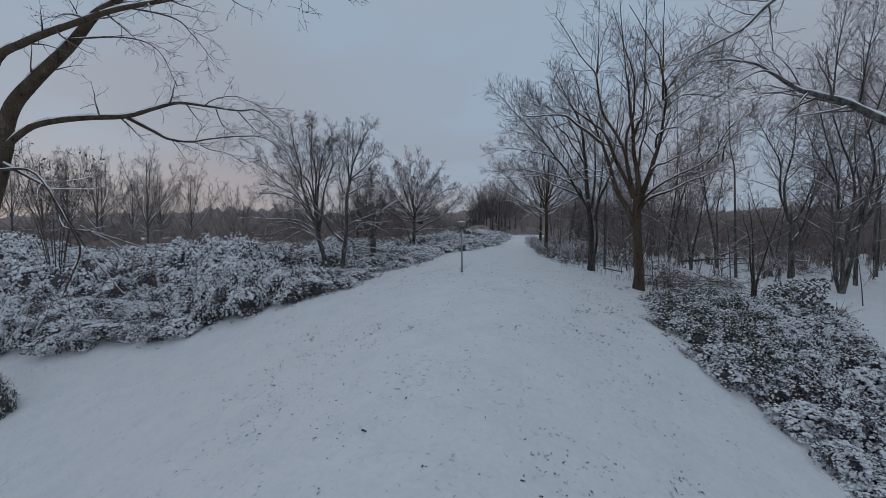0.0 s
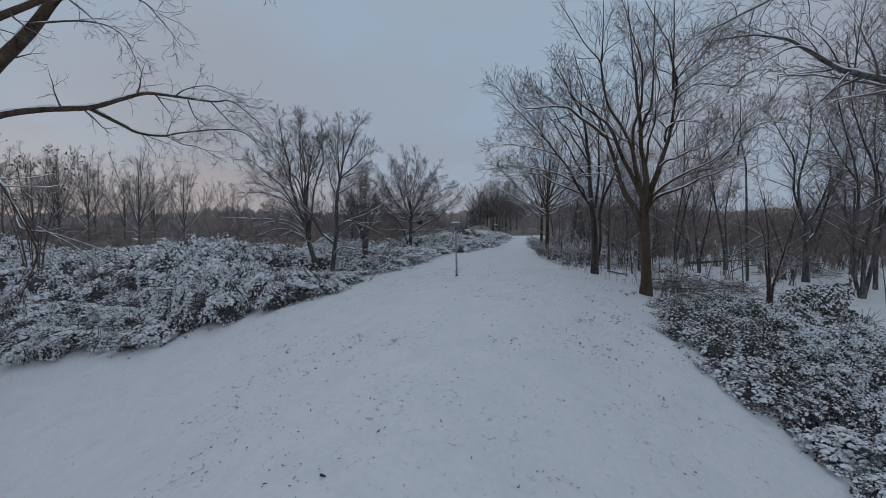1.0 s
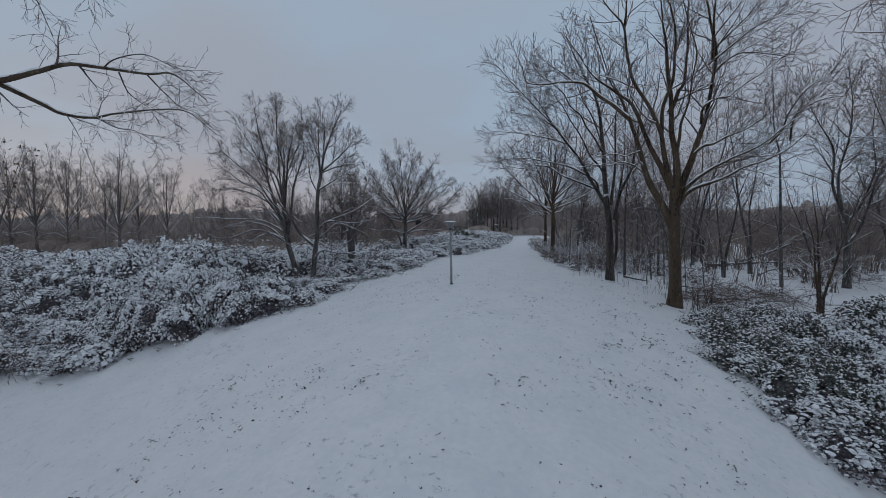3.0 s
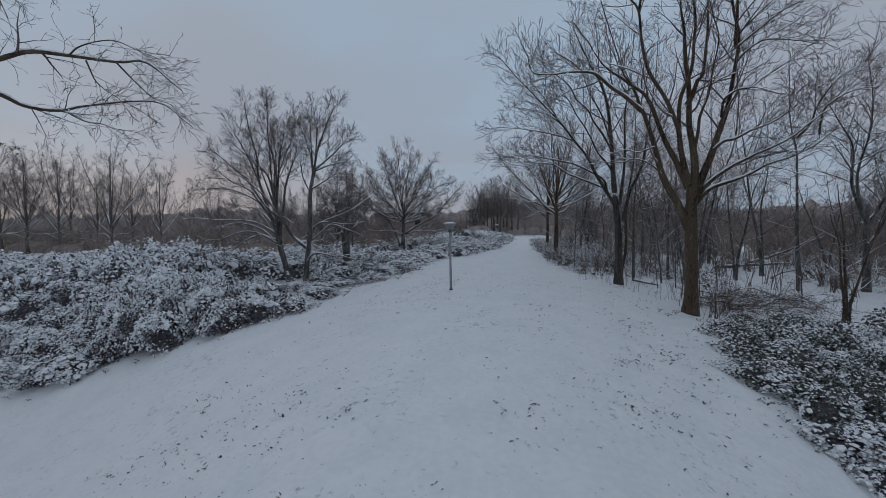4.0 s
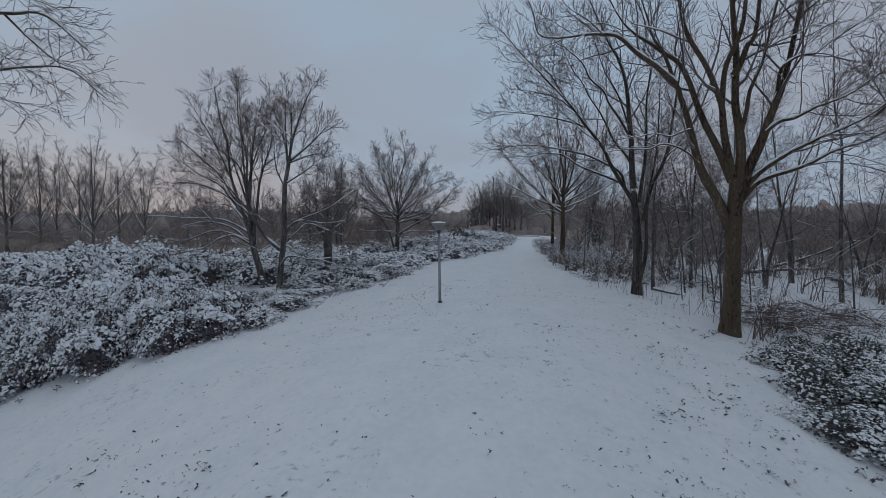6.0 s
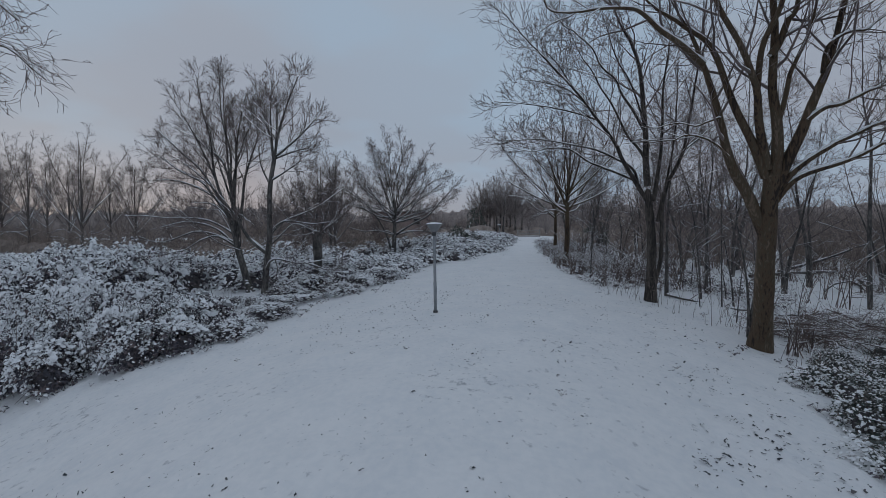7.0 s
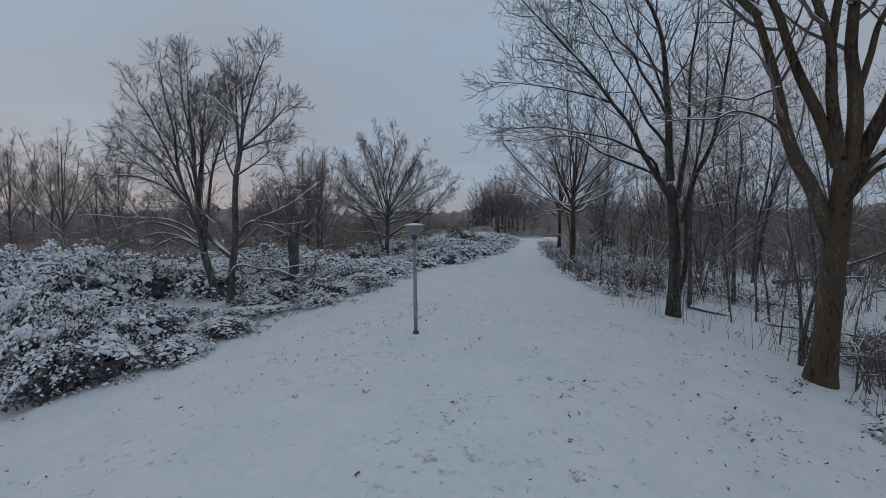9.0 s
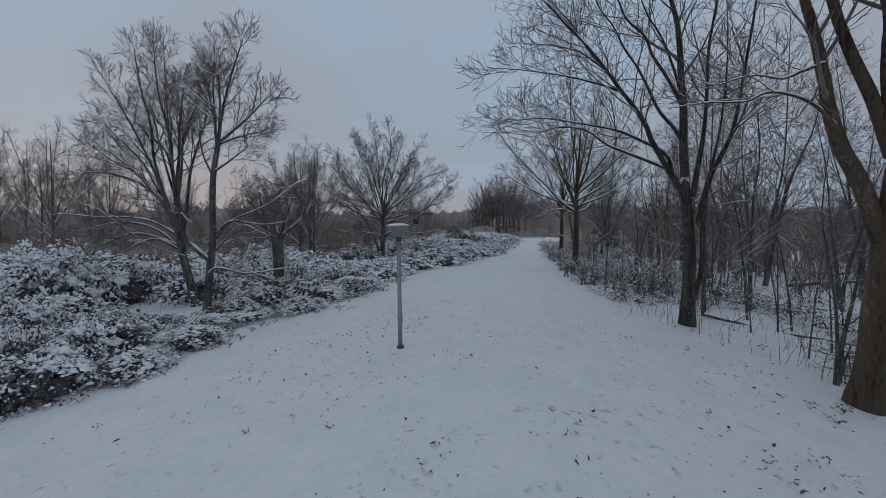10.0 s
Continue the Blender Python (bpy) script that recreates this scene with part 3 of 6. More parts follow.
bough(sk, AT, [(3.1, 23.48, 3.36), (3.02, 23.38, 4.04), (2.96, 23.25, 4.87), (2.85, 23.11, 5.68), (2.77, 23, 6.32), (2.62, 22.88, 6.95), (2.39, 22.77, 7.49), (2.13, 22.68, 7.88), (1.88, 22.57, 8.33), (1.62, 22.47, 8.79), (1.32, 22.33, 9.46)], 0.11, 0.01, 17, 0.25, 0.72, 0.03)
bough(sk, AT, [(2.98, 23.38, 4.21), (2.79, 23.34, 4.5), (2.45, 23.29, 4.9), (2.19, 23.23, 5.42), (1.93, 23.17, 5.93), (1.58, 23.11, 6.44), (1.33, 23.06, 6.87), (1.07, 23.02, 7.21), (0.81, 22.97, 7.63), (0.55, 22.91, 8.11)], 0.05, 0.008, 14, 0.3, 0.68, 0.03)
bough(sk, AT, [(2.97, 23.29, 4.96), (2.57, 23.14, 5.63), (2.22, 22.99, 6.11), (2.03, 22.83, 6.48), (1.6, 22.66, 6.86), (1.34, 22.48, 7.3), (0.84, 22.29, 7.74), (0.52, 22.12, 7.93), (0.12, 21.9, 8.42)], 0.045, 0.008, 14, 0.3, 0.68, 0.03)
bough(sk, AT, [(2.94, 23.27, 5.13), (2.71, 23.23, 5.89), (2.44, 23.22, 6.58), (2.08, 23.23, 7.21), (1.82, 23.23, 8), (1.65, 23.26, 8.62)], 0.035, 0.008, 12, 0.25, 0.68, 0.03)
bough(sk, AT, [(2.84, 23.48, 3.36), (2.67, 23.49, 3.89), (2.1, 23.55, 4.27), (1.51, 23.63, 4.57), (0.82, 23.75, 4.75), (-0.08, 23.87, 4.96), (-0.84, 24.02, 5.02), (-1.82, 24.19, 4.94)], 0.05, 0.008, 20, 0.25, 0.77, 0.03)
bough(sk, AT, [(2.75, 23.46, 3.54), (1.82, 23.33, 3.93), (1.3, 23.18, 4.15), (0.78, 23.01, 4.47), (0.18, 22.85, 4.53), (-0.41, 22.7, 4.39), (-1, 22.51, 4.52)], 0.04, 0.008, 17, 0.25, 0.72, 0.03)
bough(sk, AT, [(3.46, 23.61, 2.27), (3.64, 23.52, 3.32), (3.89, 23.51, 3.89), (4.1, 23.52, 4.41), (4.2, 23.51, 5.08), (4.29, 23.5, 5.87), (4.39, 23.48, 6.78), (4.46, 23.47, 7.56), (4.59, 23.88, 7.84), (4.72, 24.08, 9.76)], 0.075, 0.01, 16, 0.25, 0.72, 0.03)
bough(sk, AT, [(3.3, 23.53, 2.9), (3.36, 23.38, 3.73), (3.4, 23.22, 4.38), (3.38, 23.03, 5.15), (3.34, 22.83, 6), (3.39, 22.6, 6.93), (3.55, 23.03, 7.95), (3.71, 23.1, 9.42)], 0.07, 0.01, 15, 0.3, 0.72, 0.03)
bough(sk, AT, [(4.05, 23.36, 4.38), (4.48, 23.58, 4.74), (4.95, 23.92, 5.13), (5.53, 24.34, 5.4)], 0.03, 0.007, 7, 0.25, 0.59, 0.03)
bough(sk, AT, [(3.34, 23.92, -0.31), (3.57, 23.72, 1.04), (3.53, 23.54, 2.19), (3.55, 23.36, 3.17), (3.66, 23.21, 3.97), (3.72, 23.03, 4.86), (3.71, 22.84, 5.85), (3.98, 23.77, 8.02)], 0.07, 0.009, 13, 0.4, 0.68, 0.03)
tree("forked_tree", sk, AT, "dark bare forked tree growing from snow by the path", bark=WET_BARK, share=0.25)

# ---------------------------------------------------------------- the leaning tree left of the path
AT = (-11.7, 24.4, gz(-11.7, 24.4))
sk = Skeleton(23, (10, 8, 6, 4), (2.2, 1.9, 0.95, 0.42), (34, 34, 38, 38), (0.02, 0.05, 0.08, 0.08), 0.006, wob=0.13, ratio=0.52)
trunk(sk, rel([(-11.66, 24.4, -0.6), (-11.79, 24.4, -0.21), (-11.99, 24.4, 0.45), (-12.22, 24.4, 1.2), (-12.36, 24.4, 1.9)], AT), 0.15, 0.11)
bough(sk, AT, [(-12.31, 24.4, 1.55), (-12.69, 24.4, 2.68), (-13.1, 24.4, 3.72), (-13.32, 24.4, 4.61), (-13.41, 24.4, 5.68), (-13.79, 24.4, 6.96), (-14, 24.4, 8.13), (-14.03, 24.4, 8.2)], 0.085, 0.008, 17, 0.3, 0.69, 0.015)
bough(sk, AT, [(-12.3, 24.4, 1.75), (-12.32, 24.27, 3.18), (-12.23, 24.09, 4.16), (-12.04, 23.87, 5.05), (-12.15, 23.63, 6.1), (-12.05, 23.4, 7.1), (-11.9, 23.2, 7.8)], 0.08, 0.008, 17, 0.3, 0.69, 0.015)
bough(sk, AT, [(-12.23, 24.4, 1.65), (-12.04, 24.44, 2.78), (-11.92, 24.51, 4.01), (-11.69, 24.58, 4.87), (-11.41, 24.66, 5.83), (-11.52, 24.75, 6.91), (-11.6, 24.8, 8.2)], 0.075, 0.008, 17, 0.3, 0.69, 0.015)
bough(sk, AT, [(-12.46, 24.4, 2.21), (-13.27, 24.52, 3.42), (-14.16, 24.69, 4.48), (-15.24, 24.89, 5.26), (-16.53, 25.11, 6.18), (-16.86, 25.35, 6.31)], 0.07, 0.008, 16, 0.3, 0.69, 0.015)
bough(sk, AT, [(-12.51, 24.4, 2.37), (-13.19, 24.29, 3.3), (-13.65, 24.13, 3.91), (-14.45, 23.95, 4.34), (-15.1, 23.74, 4.87), (-14.97, 23.52, 4.9)], 0.06, 0.008, 15, 0.3, 0.69, 0.015)
bough(sk, AT, [(-12.4, 24.4, 2.58), (-12.61, 24.49, 3.82), (-13.07, 24.62, 4.83), (-14.05, 24.78, 5.5), (-14.9, 24.95, 6.2), (-15.25, 25.13, 6.4)], 0.065, 0.008, 16, 0.3, 0.69, 0.015)
bough(sk, AT, [(-12.37, 24.4, 2.88), (-12.15, 24.28, 4.37), (-11.92, 24.1, 5.46), (-11.55, 23.9, 6.5), (-11.39, 23.67, 6.54)], 0.065, 0.008, 16, 0.3, 0.69, 0.015)
bough(sk, AT, [(-12.35, 24.4, 2.78), (-12.94, 24.59, 4.04), (-13.58, 24.87, 5.29), (-14.18, 25.2, 6.59), (-14.61, 25.57, 6.83)], 0.05, 0.008, 15, 0.3, 0.69, 0.015)
bough(sk, AT, [(-12.45, 24.4, 2.47), (-13.12, 24.35, 3.2), (-14.03, 24.27, 3.72), (-15.08, 24.17, 4.01), (-16.02, 24.07, 4.02), (-15.99, 23.96, 3.98)], 0.045, 0.008, 13, 0.3, 0.69, 0.015)
bough(sk, AT, [(-12.38, 24.4, 2.6), (-12.6, 24.4, 4.7), (-12.72, 24.4, 6.7), (-12.78, 24.4, 8.4)], 0.055, 0.008, 16, 0.35, 0.65, 0.02)
bough(sk, AT, [(-12.31, 24.4, 2.47), (-12.36, 24.4, 4.01), (-11.93, 24.4, 5.33), (-11.44, 24.4, 6.25), (-11.39, 24.4, 6.32)], 0.05, 0.008, 13, 0.3, 0.69, 0.015)
bough(sk, AT, [(-12.6, 24.5, 2.2), (-12.68, 24.94, 4.17), (-12.85, 25.23, 5.84), (-12.93, 25.14, 7.03)], 0.06, 0.008, 15, 0.3, 0.69, 0.015)
bough(sk, AT, [(-12.6, 24.5, 2.2), (-12.89, 23.9, 4.21), (-13.43, 23.44, 5.87), (-14.11, 23.19, 7.15)], 0.06, 0.008, 15, 0.3, 0.69, 0.015)
bough(sk, AT, [(-12.55, 24.8, 1.2), (-13.3, 24.5, 2), (-14.3, 24.1, 2.3), (-15.3, 23.8, 2.1)], 0.05, 0.008, 9, 0.35, 0.8, 0)
bough(sk, AT, [(-12.6, 24.8, 2), (-14, 25.3, 3), (-15.5, 25.6, 3.2)], 0.05, 0.008, 8, 0.35, 0.8, 0)
bough(sk, AT, [(-12.55, 24.8, 1.7), (-13.6, 24.4, 2.4), (-15.2, 24.1, 2.5), (-17.1, 23.8, 2.6)], 0.042, 0.008, 9, 0.2, 0.5, 0.10)
bough(sk, AT, [(-12.5, 24.8, 1.4), (-13.9, 24.3, 1.9), (-15.4, 23.9, 1.5), (-16.6, 23.7, 1.7)], 0.042, 0.008, 9, 0.2, 0.5, 0.10)
bough(sk, AT, [(-12.5, 24.8, 1.2), (-13.2, 24.2, 1.7), (-14.3, 23.7, 1.1), (-15.4, 23.4, 0.9)], 0.042, 0.008, 9, 0.2, 0.5, 0.10)
bough(sk, AT, [(-12.55, 24.8, 1.9), (-12, 24.2, 2.5), (-11.4, 23.6, 2.5), (-10.8, 23.2, 2.1)], 0.042, 0.008, 9, 0.2, 0.5, 0.10)
sk.fan((-0.4, 0, 1.7), 4, 2.8, 3.8, 86, 0.026, 6, size=0.55, tilt=(-0.25, -0.15), bare=0.3)
tree("leaning_tree", sk, AT, "bare leaning tree with a dense fan of twigs above brambles", bark=BARK, share=0.5)

AT = (-10.25, 23.1, gz(-10.25, 23.1))
sk = Skeleton(24, (4, 7, 6, 4), (1.7, 1.7, 0.85, 0.42), (34, 36, 38, 38), (0.03, 0.06, 0.08, 0.08), 0.006, wob=0.13, ratio=0.52)
trunk(sk, rel([(-10.12, 23.1, -0.6), (-10.06, 23.1, 0.1), (-9.98, 23.1, 0.83), (-9.85, 23.1, 1.69), (-9.84, 23.1, 2.5), (-9.79, 23.1, 3.61), (-9.63, 23.1, 4.42), (-9.58, 23.1, 4.77)], AT), 0.12, 0.07)
bough(sk, AT, [(-9.63, 23.1, 4.44), (-9.83, 23.24, 5.35), (-10.15, 23.45, 5.93), (-10.53, 23.7, 6.7), (-10.76, 23.97, 6.86)], 0.05, 0.008, 12, 0.2, 0.65, 0.015)
bough(sk, AT, [(-9.62, 23.1, 4.44), (-9.72, 23.1, 6.1), (-9.62, 23.1, 7.6)], 0.04, 0.008, 13, 0.2, 0.6, 0.02)
bough(sk, AT, [(-9.6, 23.1, 4.58), (-9.37, 23, 5.36), (-9.09, 22.86, 5.89), (-8.66, 22.69, 6.62), (-8.23, 22.5, 7.15), (-8.09, 22.3, 7.12)], 0.055, 0.008, 13, 0.2, 0.65, 0.015)
bough(sk, AT, [(-9.58, 23.1, 4.61), (-9.15, 23.21, 4.98), (-8.63, 23.37, 5.49), (-8.23, 23.56, 6.01), (-8.29, 23.77, 6.12)], 0.05, 0.008, 12, 0.2, 0.65, 0.015)
bough(sk, AT, [(-9.58, 23.1, 4.54), (-9.36, 22.94, 5.6), (-9.17, 22.71, 6.34), (-8.99, 22.43, 6.34)], 0.05, 0.008, 12, 0.2, 0.65, 0.015)
bough(sk, AT, [(-9.56, 23.1, 4.58), (-9.05, 23.36, 4.83), (-8.66, 23.73, 5.05), (-8.85, 24.16, 5.19)], 0.04, 0.008, 10, 0.2, 0.65, 0.015)
bough(sk, AT, [(-9.77, 23.1, 3.76), (-9.03, 23, 4.11), (-8.43, 22.86, 4.4), (-8.28, 22.7, 4.38)], 0.035, 0.008, 9, 0.2, 0.65, 0.015)
bough(sk, AT, [(-9.79, 23.1, 3.61), (-10.13, 23.1, 4.32), (-10.22, 23.1, 5.01), (-10.21, 23.1, 5.09)], 0.035, 0.008, 10, 0.2, 0.65, 0.015)
bough(sk, AT, [(-10.04, 23.1, 1.15), (-10.67, 23.01, 1.7), (-11.08, 22.88, 2.44), (-11.47, 22.72, 3.07), (-12.05, 22.55, 3.79), (-12.73, 22.36, 4.39), (-12.64, 22.17, 4.41)], 0.075, 0.008, 16, 0.2, 0.65, 0.015)
bough(sk, AT, [(-10.0, 23.1, 0.45), (-9.66, 22.7, 0.74), (-9.4, 22.6, 0.92), (-9.1, 22.6, 0.95), (-8.53, 22.6, 0.85), (-8.09, 22.6, 0.86), (-7.5, 22.6, 0.95), (-6.99, 22.6, 1.03)], 0.045, 0.008, 5, 0.4, 0.5, 0.02)
bough(sk, AT, [(-8.15, 22.6, 0.85), (-7.6, 22.55, 0.73), (-7.21, 22.5, 0.64), (-6.73, 22.5, 0.68)], 0.026, 0.007, 4, 0.3, 0.5, 0.02)
bough(sk, AT, [(-9.3, 22.6, 0.93), (-9.15, 22.5, 0.6), (-9.2, 22.45, 0.2), (-9.0, 22.4, -0.05)], 0.022, 0.007, 3, 0.3, 0.4, 0.02)
bough(sk, AT, [(-10.25, 23.6, 1.8), (-9.3, 23.2, 2.3), (-8, 22.9, 2.2), (-7, 22.6, 2.3)], 0.04, 0.007, 7, 0.2, 0.8, 0)
bough(sk, AT, [(-10.3, 23.6, 1.6), (-9.4, 23.3, 2.3), (-8.3, 23.1, 2.7), (-7, 22.9, 3.4)], 0.036, 0.007, 8, 0.2, 0.5, 0.10)
bough(sk, AT, [(-10.3, 23.6, 1.3), (-9.5, 23.2, 1.7), (-8.6, 23, 2.2), (-7.6, 22.8, 1.9)], 0.036, 0.007, 8, 0.2, 0.5, 0.10)
bough(sk, AT, [(-10.4, 23.6, 1.1), (-9.8, 23.1, 1.3), (-8.9, 22.8, 1), (-8, 22.6, 1.5)], 0.036, 0.007, 8, 0.2, 0.5, 0.10)
tree("slender_tree", sk, AT, "slender bare tree with a snowy low branch over brambles", bark=BARK, share=0.5)

# pollard with a twisted head
AT = (-9.2, 25.4, gz(-9.2, 25.4))
sk = Skeleton(25, (8, 6, 5, 4), (1.3, 1.1, 0.6, 0.36), (55, 52, 50, 48), (0.10, 0.05, 0.0, 0.0), 0.0065, wob=0.42)
trunk(sk, [(0, 0, 0), (0.03, 0, 1.0), (0, 0, 2.15)], 0.17, 0.19)
for a in range(9):
    th = a * 0.72
    sk.limb([(0, 0, 1.95), (0.4 * math.cos(th), 0.4 * math.sin(th), 2.4), (0.9 * math.cos(th + .3), 0.9 * math.sin(th + .3), 2.8 + 0.12 * a), (1.2 * math.cos(th + .5), 1.2 * math.sin(th + .5), 3.3 + 0.25 * (a % 5))], 0.055, 0.008, 1, bare=0.2, kids=8, size=0.9, twist=0.05)
tree("pollard_tree", sk, AT, "stout pollard trunk with a head of twisted twigs", bark=BARK, share=0.6)

# round-crowned tree further along
AT = (-10.3, 38.0, gz(-10.3, 38.0))
sk = Skeleton(26, (10, 8, 6, 3), (1.7, 1.5, 0.85, 0.42), (38, 40, 42, 40), (0.02, 0.06, 0.08, 0.08), 0.0075, wob=0.12, ratio=0.55)
sk.steps = COARSE
trunk(sk, [(0, 0, 0), (0.06, 0, 1.5), (0.1, 0, 2.6), (0.1, 0.05, 3.8)], 0.17, 0.10)
sk.fan((0.1, 0, 2.6), 42, 5.8, 4.3, 83, 0.046, 12, size=0.72, bare=0.28, rise=0.9)
sk.limb([(-0.1, 0.1, 0.1), (-0.5, 0.1, 1.6), (-1.3, 0.1, 3.0), (-2.6, 0.1, 4.4), (-3.6, 0.1, 5.2)], 0.085, 0.010, 1, bare=0.4, kids=11, size=0.8)
sk.limb([(0.1, 0, 1.7), (1.3, -0.2, 2.4), (2.6, -0.2, 3.1), (3.6, -0.2, 4.2), (4.6, -0.2, 5.2)], 0.075, 0.010, 1, bare=0.35, kids=11, size=0.8)
for az, ln in ((0.1, 3.6), (0.5, 2.6), (3.3, 3.2), (2.7, 2.4), (4.6, 2.8)):
    sk.limb([(0.1, 0, 1.7), (0.1 + 0.35 * ln * math.cos(az), 0.35 * ln * math.sin(az), 2.0), (0.1 + 0.7 * ln * math.cos(az), 0.7 * ln * math.sin(az), 2.0), (0.1 + ln * math.cos(az), ln * math.sin(az), 2.25)], 0.04, 0.008, 1, bare=0.3, kids=8, size=0.6)
tree("round_crowned_tree", sk, AT, "bare tree with a rounded fan-shaped crown", bark=BARK, share=0.3)

# ---------------------------------------------------------------- tree whose limbs reach over the path from the left
AT = (-21.2, 12.3, gz(-21.2, 12.3))
sk = Skeleton(27, (8, 6, 4, 3), (1.7, 1.8, 0.95, 0.42), (38, 42, 44, 42), (-0.08, -0.06, -0.02, 0.0, 0.0), 0.0056, wob=0.16)
trunk(sk, rel([(-21.2, 12.3, AT[2]), (-20.7, 12.3, -1.6), (-19.7, 12.3, 1.2), (-18.6, 12.3, 3.6), (-18.1, 12.3, 5.0)], AT), 0.42, 0.30)
bough(sk, AT, [(-18.1, 12.3, 4.8), (-16.7, 12.3, 5.5), (-14.9, 12.4, 5.7), (-13.2, 12.7, 5.75), (-12.5, 13.2, 6.1), (-11.7, 13.4, 6.3), (-10.8, 13.6, 6.2), (-9.6, 13.8, 6), (-9, 14, 6), (-8.1, 14.1, 5.3)], 0.125, 0.012, 10, 0.22, 0.75, 0.02)
bough(sk, AT, [(-13.2, 12.7, 5.75), (-12.9, 13.6, 5.4), (-12.6, 13.9, 5.2), (-11.8, 14.1, 5.1), (-11.1, 14.2, 5.2), (-9.9, 14.4, 5.3), (-9, 14.5, 5.2), (-8.2, 14.6, 4.6)], 0.06, 0.008, 12, 0.22, 0.75, 0.02)
bough(sk, AT, [(-10.4, 13.7, 6.1), (-10.3, 13.9, 5.6), (-10, 14.2, 5.3)], 0.022, 0.007, 6, 0.22, 0.75, 0.02)
bough(sk, AT, [(-10.8, 13.6, 6.2), (-10.4, 13.6, 6.4), (-9.6, 13.7, 6.5), (-8.9, 13.8, 6.2), (-8.4, 13.9, 6)], 0.022, 0.006, 7, 0.22, 0.75, 0.02)
bough(sk, AT, [(-11.7, 14.1, 5.1), (-11.1, 14.2, 4.8), (-10.5, 14.2, 4.7), (-9.9, 14.3, 4.4)], 0.022, 0.006, 6, 0.22, 0.75, 0.02)
bough(sk, AT, [(-9.6, 13.8, 6), (-9.3, 14, 5.6), (-9.1, 14.3, 5.3), (-8.6, 14.4, 5.1)], 0.022, 0.006, 7, 0.22, 0.75, 0.02)
bough(sk, AT, [(-18.4, 12.3, 4.2), (-17.9, 12.4, 6.1), (-16.8, 12.5, 7.2), (-15.3, 12.6, 8.3), (-14.2, 12.6, 9.2), (-13.3, 12.7, 9.7), (-12.2, 12.8, 10.7)], 0.3, 0.1, 6, 0.22, 0.75, 0.02)
bough(sk, AT, [(-18.6, 12.3, 5), (-17.9, 12, 7.6), (-16, 11.7, 8.1), (-13.8, 11.4, 8.3), (-11.7, 11.1, 8.4), (-9.4, 10.7, 8.25), (-7.9, 10.4, 8.1), (-5.8, 10.1, 7.7), (-3.8, 9.8, 7.2)], 0.17, 0.012, 16, 0.22, 0.75, 0.02)
bough(sk, AT, [(-13.3, 12.5, 9.4), (-10.9, 12.3, 8.7), (-10.1, 12.3, 8.1), (-9.3, 12.3, 7.1)], 0.035, 0.007, 7, 0.22, 0.75, 0.02)
bough(sk, AT, [(-15, 12.4, 8.4), (-12.7, 12.3, 8.2), (-11.4, 12.3, 7.7), (-10.7, 12.3, 6.5)], 0.035, 0.007, 7, 0.22, 0.75, 0.02)
bough(sk, AT, [(-18.5, 12.3, 4.4), (-17, 12.1, 3.8), (-15.7, 11.9, 3.2), (-14.8, 11.7, 2), (-13.2, 11.5, 1.8), (-11.2, 11.3, 1.3)], 0.07, 0.01, 16, 0.22, 0.75, 0.14)
bough(sk, AT, [(-18.4, 12.2, 4), (-15.9, 11.7, 3.8), (-14.6, 11.6, 2.5), (-13.8, 11.6, 1.2), (-14.4, 11.6, 0), (-15.1, 11.6, -0.5), (-16.7, 11.6, -1)], 0.05, 0.008, 13, 0.22, 0.75, 0.14)
bough(sk, AT, [(-14.6, 11.6, 2.5), (-13.5, 11.6, 1.1), (-12, 11.6, -0.2), (-11.2, 11.6, -0.9)], 0.022, 0.006, 12, 0.22, 0.75, 0.14)
bough(sk, AT, [(-13.9, 11.6, 2), (-12.4, 11.6, 1.3), (-11, 11.6, 0.3)], 0.02, 0.006, 12, 0.22, 0.75, 0.14)
sk.cover = 0.003
tree("overhanging_tree", sk, AT, "old bare tree with long snow-lined limbs over the path", bark=MOSSY_BARK, share=0.5)

# limb reaching in from a tree on the other side
AT = (11.2, 11.0, gz(11.2, 11.0))
sk = Skeleton(28, (9, 6, 5, 4), (1.3, 1.3, 0.7, 0.38), (42, 46, 46, 45), (0.02, 0.02, 0.02, 0.02), 0.0048, wob=0.18)
trunk(sk, rel([(11.2, 11.0, AT[2]), (11.1, 11.0, -1.0), (10.9, 11.0, 2.4), (10.8, 11.0, 5.5), (10.9, 11.0, 9.0)], AT), 0.28, 0.12)
bough(sk, AT, [(10.9, 11, 2.3), (8.9, 10.8, 3.5), (7.6, 10.8, 4.1), (6.9, 10.8, 4.5), (6.3, 10.8, 4.7), (5.9, 10.8, 4.9), (5.3, 10.8, 5.4), (4.8, 10.8, 5.6), (4.2, 10.8, 5.6)], 0.11, 0.01, 15, 0.3, 0.8, 0.04)
bough(sk, AT, [(5.95, 10.8, 4.92), (5.3, 10.6, 5.2), (4.8, 10.5, 5), (4.5, 10.3, 4.7)], 0.022, 0.006, 2, 0.35, 0.8, 0.04)
bough(sk, AT, [(10.8, 11, 6.8), (7.8, 10.8, 7.8), (6.2, 10.6, 7.2), (5.2, 10.4, 6.4), (4.7, 10.2, 5.9), (3.9, 10, 5.5), (3.4, 9.8, 5.2)], 0.07, 0.007, 15, 0.3, 0.8, 0.04)
bough(sk, AT, [(8.2, 10.8, 3.9), (7.2, 11.4, 4.6), (6.3, 11.8, 5), (5.6, 12, 5.2)], 0.04, 0.007, 4, 0.35, 0.8, 0.04)
sk.cover = 0.003
